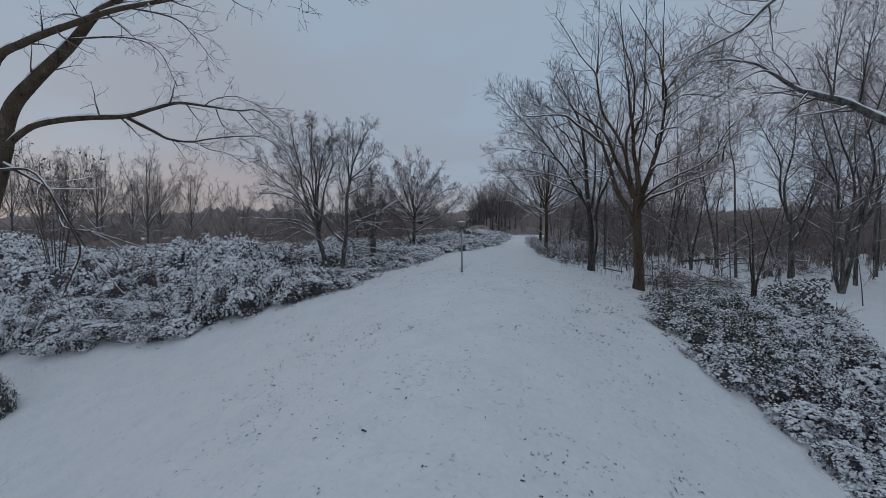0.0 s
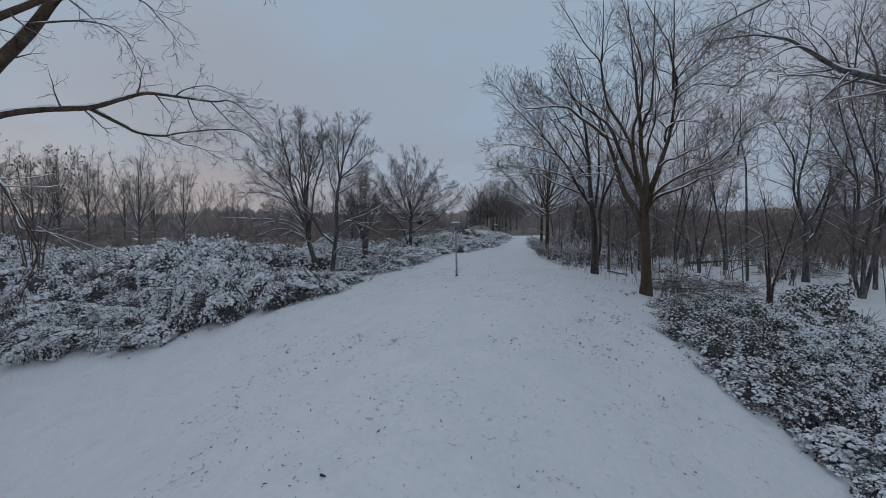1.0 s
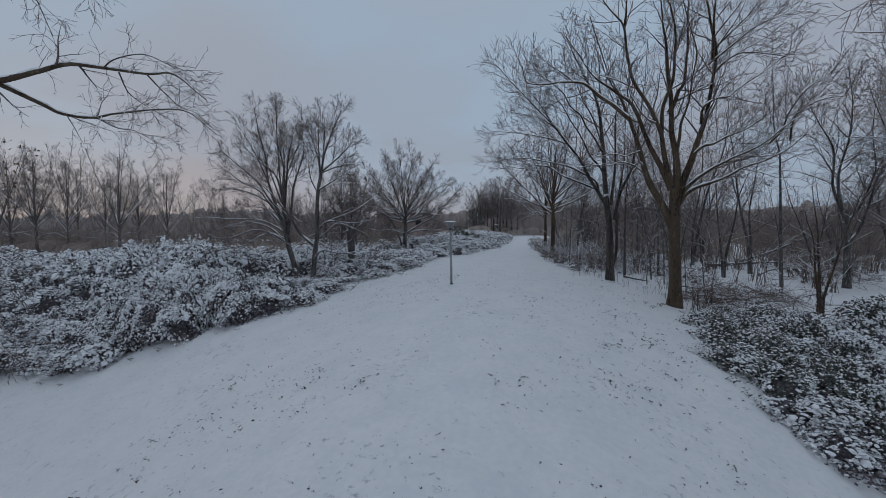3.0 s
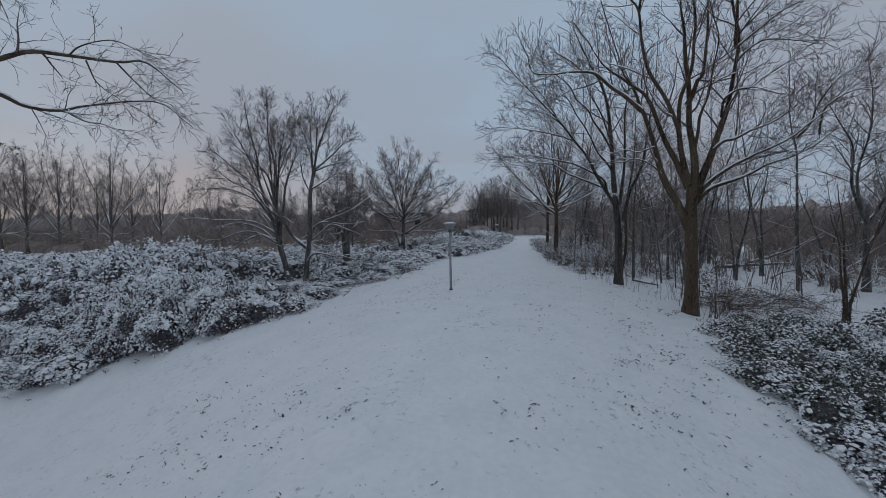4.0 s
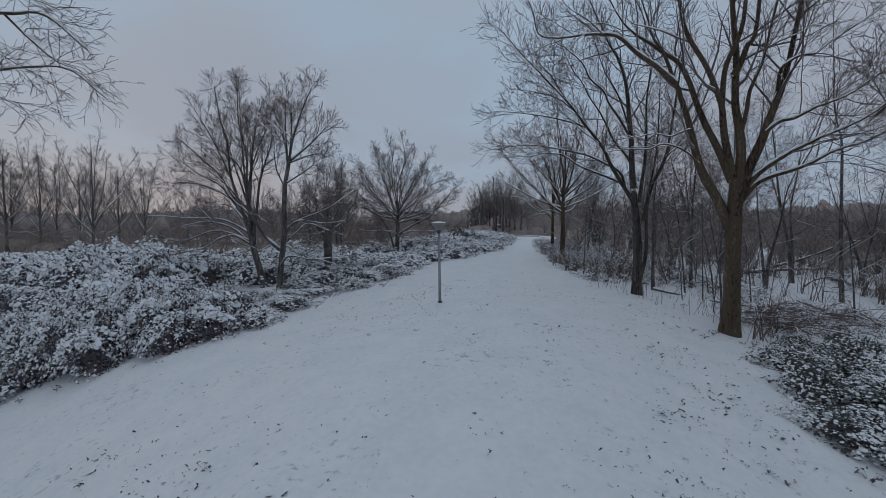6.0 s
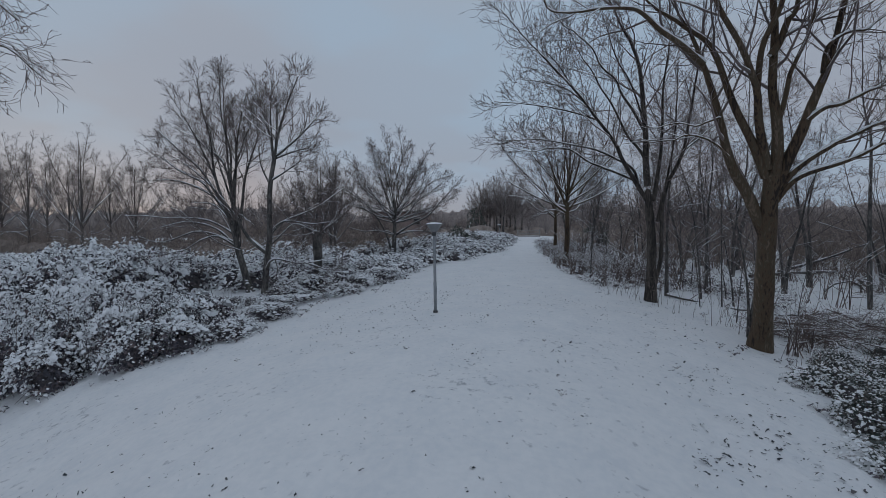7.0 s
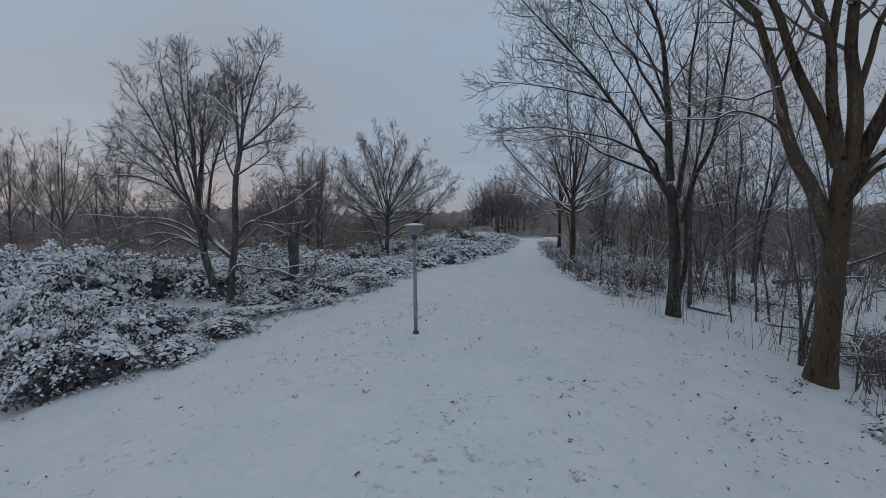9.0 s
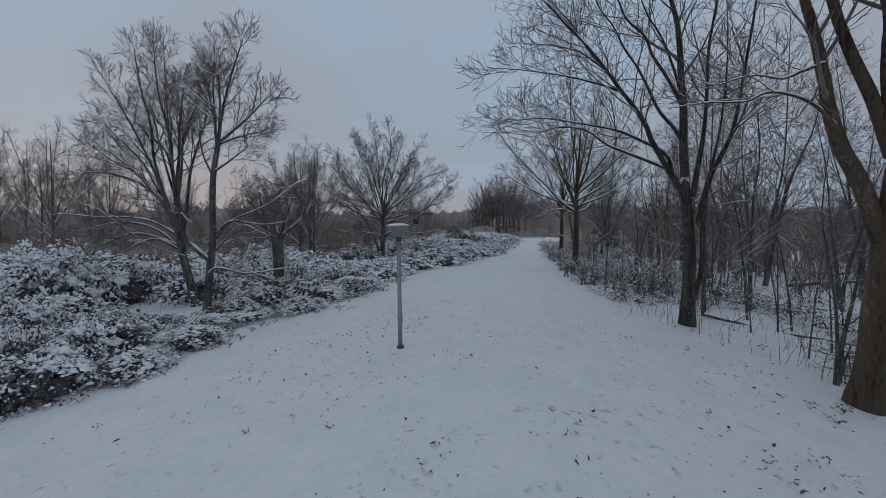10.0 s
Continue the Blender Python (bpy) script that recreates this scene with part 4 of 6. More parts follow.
tree("side_tree", sk, AT, "bare tree with a thick snow-topped limb reaching over brambles", bark=BARK, share=0.6)

# crooked trees in the wood on the right
AT = (14.8, 24.6, gz(14.8, 24.6))
sk = Skeleton(36, (9, 8, 6, 3), (2.2, 1.9, 0.95, 0.45), (44, 48, 44, 42), (0.05, 0.11, 0.13, 0.10), 0.0062, wob=0.17, ratio=0.55)
bough(sk, AT, [(14.8, 24.6, -1.3), (14.6, 24.8, 0.2), (14.4, 24.4, 3.9), (13.8, 24.6, 7), (13.4, 24.8, 9.1)], 0.10, 0.01, 30, 0.22, 0.95, 0.05)
bough(sk, AT, [(14.85, 24.6, -1.3), (15, 24.8, 0.9), (15.1, 24.4, 3.9), (14.6, 24.6, 6.1), (14.3, 24.8, 7.8), (13.9, 24.4, 10.1)], 0.10, 0.01, 30, 0.22, 0.95, 0.05)
bough(sk, AT, [(14.9, 24.6, -1.2), (15.6, 24.8, 2.1), (15.8, 24.4, 4.5), (15.6, 24.6, 6.3), (15.4, 24.8, 7.6), (15.1, 24.4, 10.7)], 0.10, 0.01, 30, 0.22, 0.95, 0.05)
bough(sk, AT, [(15.5, 24.8, 1.7), (16.4, 25.1, 3.2), (17, 25.3, 5.4), (17.3, 25.4, 8.4)], 0.10, 0.01, 30, 0.22, 0.95, 0.05)
bough(sk, AT, [(15.3, 24.7, 7.8), (15.4, 24.5, 9.8), (15.7, 24.5, 12.2)], 0.05, 0.008, 22, 0.12, 1.0, 0.05)
bough(sk, AT, [(15.6, 24.6, 6.3), (16.3, 24.7, 8.8), (16.7, 24.8, 11.8)], 0.06, 0.008, 22, 0.15, 1.0, 0.05)
bough(sk, AT, [(14.2, 24.7, 8.0), (14.3, 24.6, 10.2), (14.6, 24.6, 12.4)], 0.05, 0.008, 22, 0.12, 1.0, 0.05)
bough(sk, AT, [(17.0, 25.3, 5.4), (17.9, 25.5, 7.6), (18.5, 25.6, 10.2)], 0.05, 0.008, 20, 0.15, 1.0, 0.05)
bough(sk, AT, [(14.4, 24.4, 3.9), (13.5, 24.6, 5.6), (12.9, 24.7, 7.6)], 0.045, 0.008, 18, 0.15, 0.9, 0.05)
tree("crooked_tree", sk, AT, "crooked bare tree of three leaning stems with snow on their backs", group="crooked trees", bark=BARK, share=0.55)
AT = (14.6, 28.5, gz(14.6, 28.5))
sk = Skeleton(37, (9, 8, 6, 3), (2.2, 1.9, 0.95, 0.45), (44, 48, 44, 42), (0.05, 0.11, 0.13, 0.10), 0.0062, wob=0.17, ratio=0.55)
trunk(sk, rel([(14.6, 28.5, -0.9), (14.6, 28.6, 1.2), (14.4, 28.4, 2.7)], AT), 0.156, 0.108)
bough(sk, AT, [(14.4, 28.5, 2.4), (14, 28.7, 3.9), (13.8, 28.3, 5.5), (13.2, 28.5, 7), (12.7, 28.7, 8.3)], 0.08, 0.01, 28, 0.22, 0.95, 0.05)
bough(sk, AT, [(14.4, 28.5, 2.1), (15, 28.7, 2.7), (15.2, 28.3, 3.9), (15.5, 28.5, 4.8), (15.4, 28.7, 6.6), (15.6, 28.7, 8.6)], 0.08, 0.01, 28, 0.22, 0.95, 0.05)
bough(sk, AT, [(14.6, 28.5, 1.2), (15.1, 28.7, 1.8), (15.2, 28.3, 2.9), (15.6, 28.5, 4.2), (16.1, 28.7, 5.1), (16.7, 28.8, 6.8)], 0.08, 0.01, 28, 0.22, 0.95, 0.05)
bough(sk, AT, [(14.3, 28.5, 2.6), (14.2, 28.7, 4.3), (14.4, 28.3, 6.1), (14.6, 28.5, 7.7), (14.5, 28.6, 9.4)], 0.08, 0.01, 28, 0.22, 0.95, 0.05)
tree("crooked_tree", sk, AT, "crooked bare tree forking low into many stems", group="crooked trees", bark=BARK, share=0.55)
AT = (11.4, 27.4, gz(11.4, 27.4))
sk = Skeleton(38, (9, 8, 6, 3), (2.2, 1.9, 0.95, 0.45), (44, 48, 44, 42), (0.05, 0.11, 0.13, 0.10), 0.0062, wob=0.17, ratio=0.55)
bough(sk, AT, [(11.4, 27.4, -0.9), (11.3, 27.5, 2.1), (11.1, 27.3, 5.1), (10.9, 27.4, 6.5), (10.8, 27.6, 10.2)], 0.085, 0.01, 16, 0.45, 0.8, 0.05)
tree("crooked_tree", sk, AT, "straight slim bare tree with a high narrow crown", group="crooked trees", bark=BARK, share=0.55)

# pair of trees where the path narrows
for seed, ax, ay, r0, h in ((34, 1.18, 34.0, 0.165, 9.6), (35, 0.75, 44.0, 0.155, 10.0)):
    AT = (ax, ay, gz(ax, ay))
    sk = Skeleton(seed, (9, 6, 5, 3), (1.9, 1.7, 0.9, 0.45), (36, 36, 40, 40), (0.05, 0.08, 0.10, 0.10), 0.0068, wob=0.14, ratio=0.52)
    trunk(sk, [(0, 0, 0), (0.03, 0, 1.6), (0.02, 0, 3.4), (0.1, 0.1, 5.0), (0.15, 0.1, 0.72 * h)], r0, 0.03, bare=0.6, kids=0)
    sk.fan((0.02, 0, 2.9), 12, 0.66 * h, 0.52 * h, 82, 0.052, 8, size=0.72, bare=0.3, rise=1.7)
    for c, q0, kids in (
            ([(0.05, 0, 3.0), (0.7, 0.2, 4.0), (1.3, 0.3, 5.0), (2.0, 0.4, 5.6)], 0.07, 10),
            ([(0.0, 0, 3.2), (-0.5, 0.1, 4.4), (-1.0, 0.2, 5.8), (-1.7, 0.2, 7.2)], 0.08, 11),
            ([(0.0, 0, 3.5), (0.0, -0.3, 5.2), (-0.3, -0.6, 6.8), (-0.4, -0.8, h)], 0.08, 11),
            ([(0.05, 0, 3.8), (0.5, 0.1, 5.2), (0.8, 0.2, 6.8), (1.1, 0.2, 8.2)], 0.07, 10),
            ([(0.0, 0, 2.9), (-0.8, -0.2, 3.5), (-1.6, -0.3, 4.4), (-2.4, -0.4, 5.0)], 0.06, 9),
            ([(-0.02, 0, 2.8), (-0.6, -0.2, 3.05), (-1.2, -0.3, 3.0), (-1.8, -0.4, 2.75)], 0.04, 8)):
        sk.limb(c, q0, 0.010, 1, bare=0.28, kids=kids + 1, size=0.85)
    tree("wayside_tree", sk, AT, "bare tree with upswept snow-lined limbs at the path's edge", group="wayside trees", bark=MOSSY_BARK, share=0.5)

# ---------------------------------------------------------------- woodland trees: a few kinds, copied
def wood_tree(seed, h, spread, stems, tip, kids, bare=0.3, r0=0.12):
    sk = Skeleton(seed, kids, (0.26 * h, 0.12 * h, 0.06 * h, 0.035 * h), (42, 42, 44, 45), (0.10, 0.06, 0.04, 0.02), tip, wob=0.20)
    sk.steps = COARSE
    rr = sk.r
    for s in range(stems):
        th = rr.uniform(0, 6.28)
        sp = spread * rr.uniform(0.3, 1.0) * (1 if stems > 1 else 0.3)
        hh = h * rr.uniform(0.8, 1.0)
        c = [(0.05 * math.cos(th) * s, 0.05 * math.sin(th) * s, -0.1)]
        for f in (0.2, 0.45, 0.7, 1.0):
            c.append((sp * f ** 1.3 * math.cos(th) + rr.normal(0, 0.02 * h * f), sp * f ** 1.3 * math.sin(th) + rr.normal(0, 0.02 * h * f), hh * f))
        sk.limb(c, r0 * (1.0 if s == 0 else rr.uniform(0.55, 0.85)), 0.012, 0, bare=bare, n=14, twist=0.05)
    return sk


SL = "tall bare woodland tree with a dusting of snow"
protos, rough_protos = [], []
for seed, h, spread, stems, kids in ((41, 11.5, 2.2, 1, (18, 7, 4, 2)), (42, 10.5, 2.6, 3, (8, 6, 4, 2)), (43, 9.0, 2.4, 2, (10, 6, 4, 2)), (44, 12.5, 2.0, 2, (11, 6, 4, 2))):
    protos.append(wood_tree(seed, h, spread, stems, 0.0065, kids))
for seed, h, spread, stems, kids in ((45, 11.5, 2.4, 1, (17, 7, 3)), (46, 10.5, 2.8, 3, (8, 5, 3)), (47, 9.0, 2.6, 2, (10, 6, 3)), (48, 12.5, 2.2, 2, (11, 6, 3))):
    rough_protos.append(wood_tree(seed, h, spread, stems, 0.012, kids, bare=0.22))
far_protos = []
for seed, h, stems, kids in ((51, 11.0, 3, 9), (52, 12.0, 2, 10), (53, 9.5, 4, 9)):
    sk = Skeleton(seed, (10, kids, 4), (2.0, 2.1, 1.0), (36, 44, 42), (0.05, 0.12, 0.14), 0.012, wob=0.16, ratio=0.55)
    sk.steps = COARSE
    trunk(sk, [(0, 0, 0), (0.05, 0, 0.08 * h), (0, 0.05, 0.16 * h)], 0.14, 0.08, n=6)
    sk.fan((0, 0, 0.09 * h), 10 + stems, 0.88 * h, 0.5 * h, 48, 0.055, kids + 1, size=0.8, bare=0.3, rise=0.10 * h)
    far_protos.append(sk)

# a taller one, with its crown on a clear stem
sk = Skeleton(54, (10, 10, 5), (2.0, 2.2, 1.0), (36, 44, 42), (0.05, 0.12, 0.14), 0.015, wob=0.16, ratio=0.55)
sk.steps = COARSE
trunk(sk, [(0, 0, 0), (0.1, 0, 2.0), (0, 0.1, 4.2), (0.1, 0.1, 7.0)], 0.22, 0.08, n=8)
sk.fan((0, 0, 3.2), 14, 8.4, 4.4, 66, 0.08, 11, size=0.9, bare=0.25, rise=2.4)
far_protos.append(sk)


def plant(sk, at, name, label, turn, scale, made, key, group, **kw):
    """First of a kind is built, the rest are copies."""
    if key not in made:
        made[key] = tree(name, sk, (0, 0, 0), label, "tree", group, **kw)
        ob = made[key]
    else:
        ob = copy_thing(made[key], Matrix())
    ob.matrix_basis = pose(at[0], at[1], gz(at[0], at[1]) - 0.03, 0, 0, turn) @ Matrix.Diagonal((scale, scale, scale, 1))
    return ob


wr = random.Random(7)
made = {}
WOOD = [(4.25, 25.6, 0, 0.62), (5.05, 21.1, 2, 0.48), (19.9, 34.2, 3, 0.9), (9.9, 30.0, 2, 0.8), (6.1, 27.4, 3, 0.62), (18.5, 25.5, 1, 0.9), (22.5, 29.0, 0, 1.0), (7.6, 36.0, 1, 0.8), (3.6, 46.0, 3, 0.85), (2.2, 57.0, 1, 0.9), (7.0, 46.0, 1, 0.78), (4.6, 51.0, 2, 0.8), (17.4, 36.5, 2, 0.75), (21.5, 42.0, 1, 0.8), (20.0, 38.5, 2, 0.7), (6.2, 59.0, 2, 0.9), (10.4, 43.0, 2, 0.8), (4.4, 36.5, 2, 0.55), (16.8, 27.0, 0, 0.95), (20.5, 31.5, 3, 1.0), (12.6, 33.5, 1, 0.95)]
while len(WOOD) < 47:
    y = wr.uniform(34, 80)
    x = edge_x(RIGHT_EDGE, y) + 6 + wr.random() ** 1.3 * (14 + 0.55 * y)
    if 0.42 < x / (y - 9) < 0.75:
        continue
    if min((x - a) ** 2 + (y - b) ** 2 for a, b, _, _ in WOOD) > 3.2:
        WOOD.append((x, y, wr.randrange(4), wr.uniform(0.75, 1.15)))
for x, y, k, s in WOOD:
    near = y < 34.5
    plant((protos if near else rough_protos)[k], (x, y), "woodland_tree", SL, wr.uniform(0, 360), s, made, "w%d%s" % (k, near), "woodland trees", share=0.3, sides=sides_rough, wood=0, part_of=0.3)

FAR = []
# far right wood, and the wood closing the path's end
for k in range(14):
    FAR.append((-14.0 + 0.72 * k + wr.uniform(-0.4, 0.4), 97 + wr.uniform(-5, 6), 3, 1.10 - 0.0055 * (k - 6) ** 2 + wr.uniform(-0.06, 0.06)))
for k in range(16):
    FAR.append((-30 - 3.4 * k + wr.uniform(-2, 2), 58 + wr.uniform(-4, 8), wr.randrange(3), wr.uniform(0.75, 1.05)))
for x, y, s in ((13.5, 46, 0.85), (16.5, 52, 0.95), (11.5, 55, 0.9), (19.5, 47, 0.55), (23.0, 51, 0.6), (26.5, 49, 0.55), (29.0, 55, 0.65), (24.0, 58, 0.65), (26.0, 46, 0.72), (30.5, 51, 0.78), (33.0, 56, 0.8), (22.5, 44, 0.68)):
    FAR.append((x, y, wr.randrange(3), s))
for x, y, s in ((-22, 100, 0.7), (-27, 96, 0.65), (-18, 104, 0.7), (-3.5, 104, 0.8), (0, 108, 0.75), (3, 100, 0.8), (6, 92, 0.8), (3.5, 74, 0.8), (9, 84, 0.9), (-16, 70, 0.55), (-21, 62, 0.60), (-24, 52, 0.55), (-17, 54, 0.5), (-33, 84, 0.7), (-38, 88, 0.75), (-30, 76, 0.55), (-26, 82, 0.6)):
    FAR.append((x, y, wr.randrange(3), s))
while len(FAR) < 65:
    x, y = wr.uniform(6, 90), wr.uniform(55, 110)
    if x > 0.35 * (y - 40):
        FAR.append((x, y, wr.randrange(3), wr.uniform(0.8, 1.1) * (0.55 if 0.42 < x / (y - 9) < 0.75 else 1)))
for x, y, k, s in FAR:
    plant(far_protos[k], (x, y), "distant_tree", "distant bare tree in the wood's edge", wr.uniform(0, 360), s, made, "f%d" % k, "distant trees", sides=sides_rough, wood=0, twig=DARK_HAZY_TWIG, snow=False)

# the open row behind the brambles
row_protos = []
for seed, h in ((55, 11.5), (56, 10.5), (57, 12.0)):
    sk = Skeleton(seed, (9, 7, 5, 2), (1.9, 1.9, 1.0, 0.5), (38, 38, 40, 40), (0.06, 0.10, 0.10, 0.08), 0.0105, wob=0.14, ratio=0.52)
    sk.steps = COARSE
    trunk(sk, [(0, 0, 0), (0.06, 0, 0.12 * h), (0, 0.05, 0.30 * h), (0.1, 0.05, 0.55 * h), (0.0, 0.1, 0.86 * h)], 0.16, 0.03, bare=0.45, kids=6, n=12, size=0.8)
    sk.fan((0, 0, 0.20 * h), 10, 0.78 * h, 0.60 * h, 50, 0.06, 11, size=0.85, bare=0.3, rise=0.22 * h)
    for az in (0.4, 3.4):
        sk.limb([(0, 0, 0.14 * h), (1.0 * math.cos(az), 1.0 * math.sin(az), 0.19 * h), (2.0 * math.cos(az), 2.0 * math.sin(az), 0.19 * h), (2.9 * math.cos(az), 2.9 * math.sin(az), 0.22 * h)], 0.045, 0.012, 1, bare=0.3, kids=7, size=0.5)
    row_protos.append(sk)
ROW = [(-58.6, 42.4, 0, 1.08), (-53.6, 41.6, 1, 1.12), (-51.2, 43.0, 2, 0.95), (-46.6, 43.5, 1, 0.86), (-42.4, 41.5, 0, 1.02), (-38.4, 43.5, 2, 0.80), (-64.5, 43.0, 2, 1.0), (-70.0, 44.0, 0, 1.0), (-76.0, 45.0, 1, 1.05), (-13.5, 34.9, 1, 0.70), (-16.3, 36.4, 2, 0.54), (-14.7, 35.8, 0, 0.66), (-12.5, 33.6, 2, 0.52), (-33.5, 46.0, 1, 0.55), (-29.8, 52.0, 2, 0.58), (-26.0, 48.0, 0, 0.5)]
ROW += [(-66.0, 50.0, 1, 1.05), (-60.0, 51.0, 2, 1.0), (-49.0, 50.0, 1, 0.95)]
for x, y, k, s in ROW:
    plant(row_protos[k], (x, y), "row_tree", "bare many-limbed tree standing beyond the brambles", 77 * x, s, made, "r%d" % k, "row trees", sides=sides_rough, wood=1, twig=DARK_HAZY_TWIG, bark=HAZY_BARK, snow_top=1)

# ---------------------------------------------------------------- bare shrubs of the undergrowth
def shrub(seed, h, stems, tip, kids):
    sk = Skeleton(seed, kids, (0.38 * h, 0.2 * h, 0.1 * h), (34, 42, 45), (0.06, 0.03, 0.0), tip, wob=0.3)
    sk.steps = COARSE
    rr = sk.r
    for s in range(stems):
        th, ln = rr.uniform(0, 6.28), rr.uniform(0.15, 0.6)
        c = [(0.12 * rr.normal(), 0.12 * rr.normal(), -0.05), (0.3 * ln * h * math.cos(th), 0.3 * ln * h * math.sin(th), 0.5 * h), (ln * h * math.cos(th), ln * h * math.sin(th), h * rr.uniform(0.7, 1.05) * (1.1 - 0.5 * ln))]
        sk.limb(c, 0.016, tip, 1, bare=0.25, n=8)
    return sk


SHRUB = [shrub(61, 2.6, 8, 0.0065, (6, 3)), shrub(62, 3.2, 7, 0.0065, (6, 3)), shrub(63, 2.0, 9, 0.006, (5, 3))]
FAR_SHRUB = [shrub(64, 3.4, 8, 0.018, (6, 2)), shrub(65, 4.0, 7, 0.018, (7, 2)), shrub(66, 2.8, 10, 0.016, (5, 2))]


def plant_shrub(x, y, k, s, far):
    key = "s%d%s" % (k, far)
    if key not in made:
        e = thing("bare_shrub", 0, 0, 0, "leafless brown thicket shrub, far off" if far else "leafless brown shrub with snow on its twigs", "shrub", "distant shrubs" if far else "bare shrubs")
        sk = FAR_SHRUB[k] if far else SHRUB[k]
        part("brushwood", sk.mesh("brushwood", lambda lv: True, lambda lv: 3), HAZY_TWIG if far else CANE, e)
        if not far:
            part("snow_cover", sk.snow("snow_cover", 1, 0.15), SNOW_CLUMP, e, "snow lying on the twigs")
        made[key] = e
    else:
        e = copy_thing(made[key], Matrix())
    e.matrix_basis = pose(x, y, gz(x, y), 0, 0, wr.uniform(0, 360)) @ Matrix.Diagonal((s, s, s * wr.uniform(0.8, 1.1), 1))


for k in range(64):
    y = wr.uniform(27, 50)
    x = edge_x(RIGHT_EDGE, y) + 1.6 + wr.random() ** 1.2 * (16 + 0.3 * y)
    if y < 27 and x < 6.5:
        continue
    plant_shrub(x, y, wr.randrange(3), wr.uniform(0.5, 1.1), "")
for k in range(46):
    y = wr.uniform(28, 50)
    x = edge_x(LEFT_EDGE, y) - 3.5 - wr.random() * (8 + 0.5 * y)
    plant_shrub(x, y, wr.randrange(3), wr.uniform(0.6, 1.0), "")
# brown scrub behind the brambles and through the wood, haze put into its colours
scrub_src = [(sk.mesh("scrub", lambda lv: True, lambda lv: 3), HAZY_TWIG) for sk in FAR_SHRUB]
bm = bmesh.new()
bmesh.ops.create_icosphere(bm, subdivisions=2, radius=1.0)
for v in bm.verts:
    v.co = v.co * wr.uniform(0.75, 1.2)
SCRUB_LUMP = from_bm("scrub_lump", bm)
HAZY_SCRUB = material("hazy_scrub_tangle", [(0.3, (0.20, 0.164, 0.142)), (0.7, (0.37, 0.304, 0.268))], scale=1.2, rough=1.0, bump=1.0, bump_scale=9.0, stretch=(1, 1, 0.35), fine=0.7)
items = []


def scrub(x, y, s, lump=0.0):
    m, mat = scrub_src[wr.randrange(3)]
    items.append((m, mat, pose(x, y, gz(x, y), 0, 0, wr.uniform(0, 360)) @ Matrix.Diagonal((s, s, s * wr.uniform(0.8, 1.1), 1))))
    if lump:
        items.append((SCRUB_LUMP, HAZY_SCRUB, pose(x, y, gz(x, y), 0, 0, wr.uniform(0, 360)) @ Matrix.Diagonal((2.2 * s, 1.4 * s, lump * s, 1))))


for k in range(130):
    x = -13 - 62 * (k + wr.random()) / 130
    scrub(x, 38 + 0.12 * abs(x) + wr.uniform(-2, 6), wr.uniform(0.6, 1.0), 1.3)
for k in range(110):
    x = -13 - 62 * (k + wr.random()) / 110
    scrub(x, 36 + 0.12 * abs(x) + wr.uniform(-2, 4), wr.uniform(0.7, 1.25))
for k in range(230):
    y = wr.uniform(40, 100)
    scrub(edge_x(RIGHT_EDGE, min(y, 75)) + 4.5 + wr.random() * (20 + 0.75 * y), y, wr.uniform(0.7, 1.1) + max(0, y - 50) * 0.009, 1.4 if y > 55 and k % 2 else 0.0)
for k in range(44):
    y = wr.uniform(42, 62)
    scrub(0.30 * (y - 9) + wr.uniform(-5, 3.5), y, wr.uniform(1.1, 1.9))
# the brown thicket that stands behind the clearing with the fallen wood
for k in range(150):
    y = wr.uniform(37, 60)
    scrub(wr.uniform(0.40, 1.0) * (y - 9), y, wr.uniform(0.9, 1.35) + 0.02 * (y - 37))
for k in range(60):
    x, y = wr.uniform(-40, 8), wr.uniform(68, 104)
    if -8.5 < x < 2.0 and y < 92:
        continue
    scrub(x, y, wr.uniform(0.9, 1.5), 1.5)
for k in range(34):
    scrub(wr.uniform(-24, -11), wr.uniform(41, 52), wr.uniform(0.8, 1.25), 0.8 if k % 3 == 0 else 0.0)
for k in range(16):
    scrub(-15 + 0.7 * k + wr.uniform(-0.5, 0.5), 95 + wr.uniform(-2, 6), wr.uniform(0.9, 1.6), 1.2)
for k in range(22):
    scrub(wr.uniform(-38, -21), wr.uniform(40, 47), wr.uniform(1.0, 1.45), 0.7 if k % 3 == 0 else 0.0)
for k in range(9):
    scrub(-35 + 0.8 * k, 80 + wr.uniform(-2, 4), wr.uniform(0.9, 1.5))
joined("distant_scrub", items, "brown leafless scrub and thicket in the distance", "scrub")

# thin bent saplings among the trees
saplings = []
for seed, h in ((91, 4.6), (92, 5.6), (93, 3.6)):
    sk = Skeleton(seed, (7, 4, 3), (1.3, 0.6, 0.32), (46, 44, 45), (0.12, 0.05, 0.02), 0.0055, wob=0.14)
    sk.limb([(0, 0, -0.1), (0.12, 0.05, 0.3 * h), (0.35, 0.1, 0.65 * h), (0.9, 0.2, h)], 0.032, 0.006, 0, n=12, bare=0.22, twist=0.04)
    saplings.append(sk)
for x, y, s in ((5.3, 22.5, 0.62), (6.2, 23.4, 0.7), (5.7, 24.7, 0.8), (6.9, 22.8, 0.55), (4.9, 24.2, 0.6), (7.5, 25.4, 0.8), (6.4, 26.3, 0.75)):
    q = wr.randrange(3)
    plant(saplings[q], (x, y), "sapling", "thin bent sapling with snow along its twigs", wr.uniform(0, 360), s, made, "p%d" % q, "saplings", share=0.6, sides=sides_rough, wood=0, part_of=0.45)
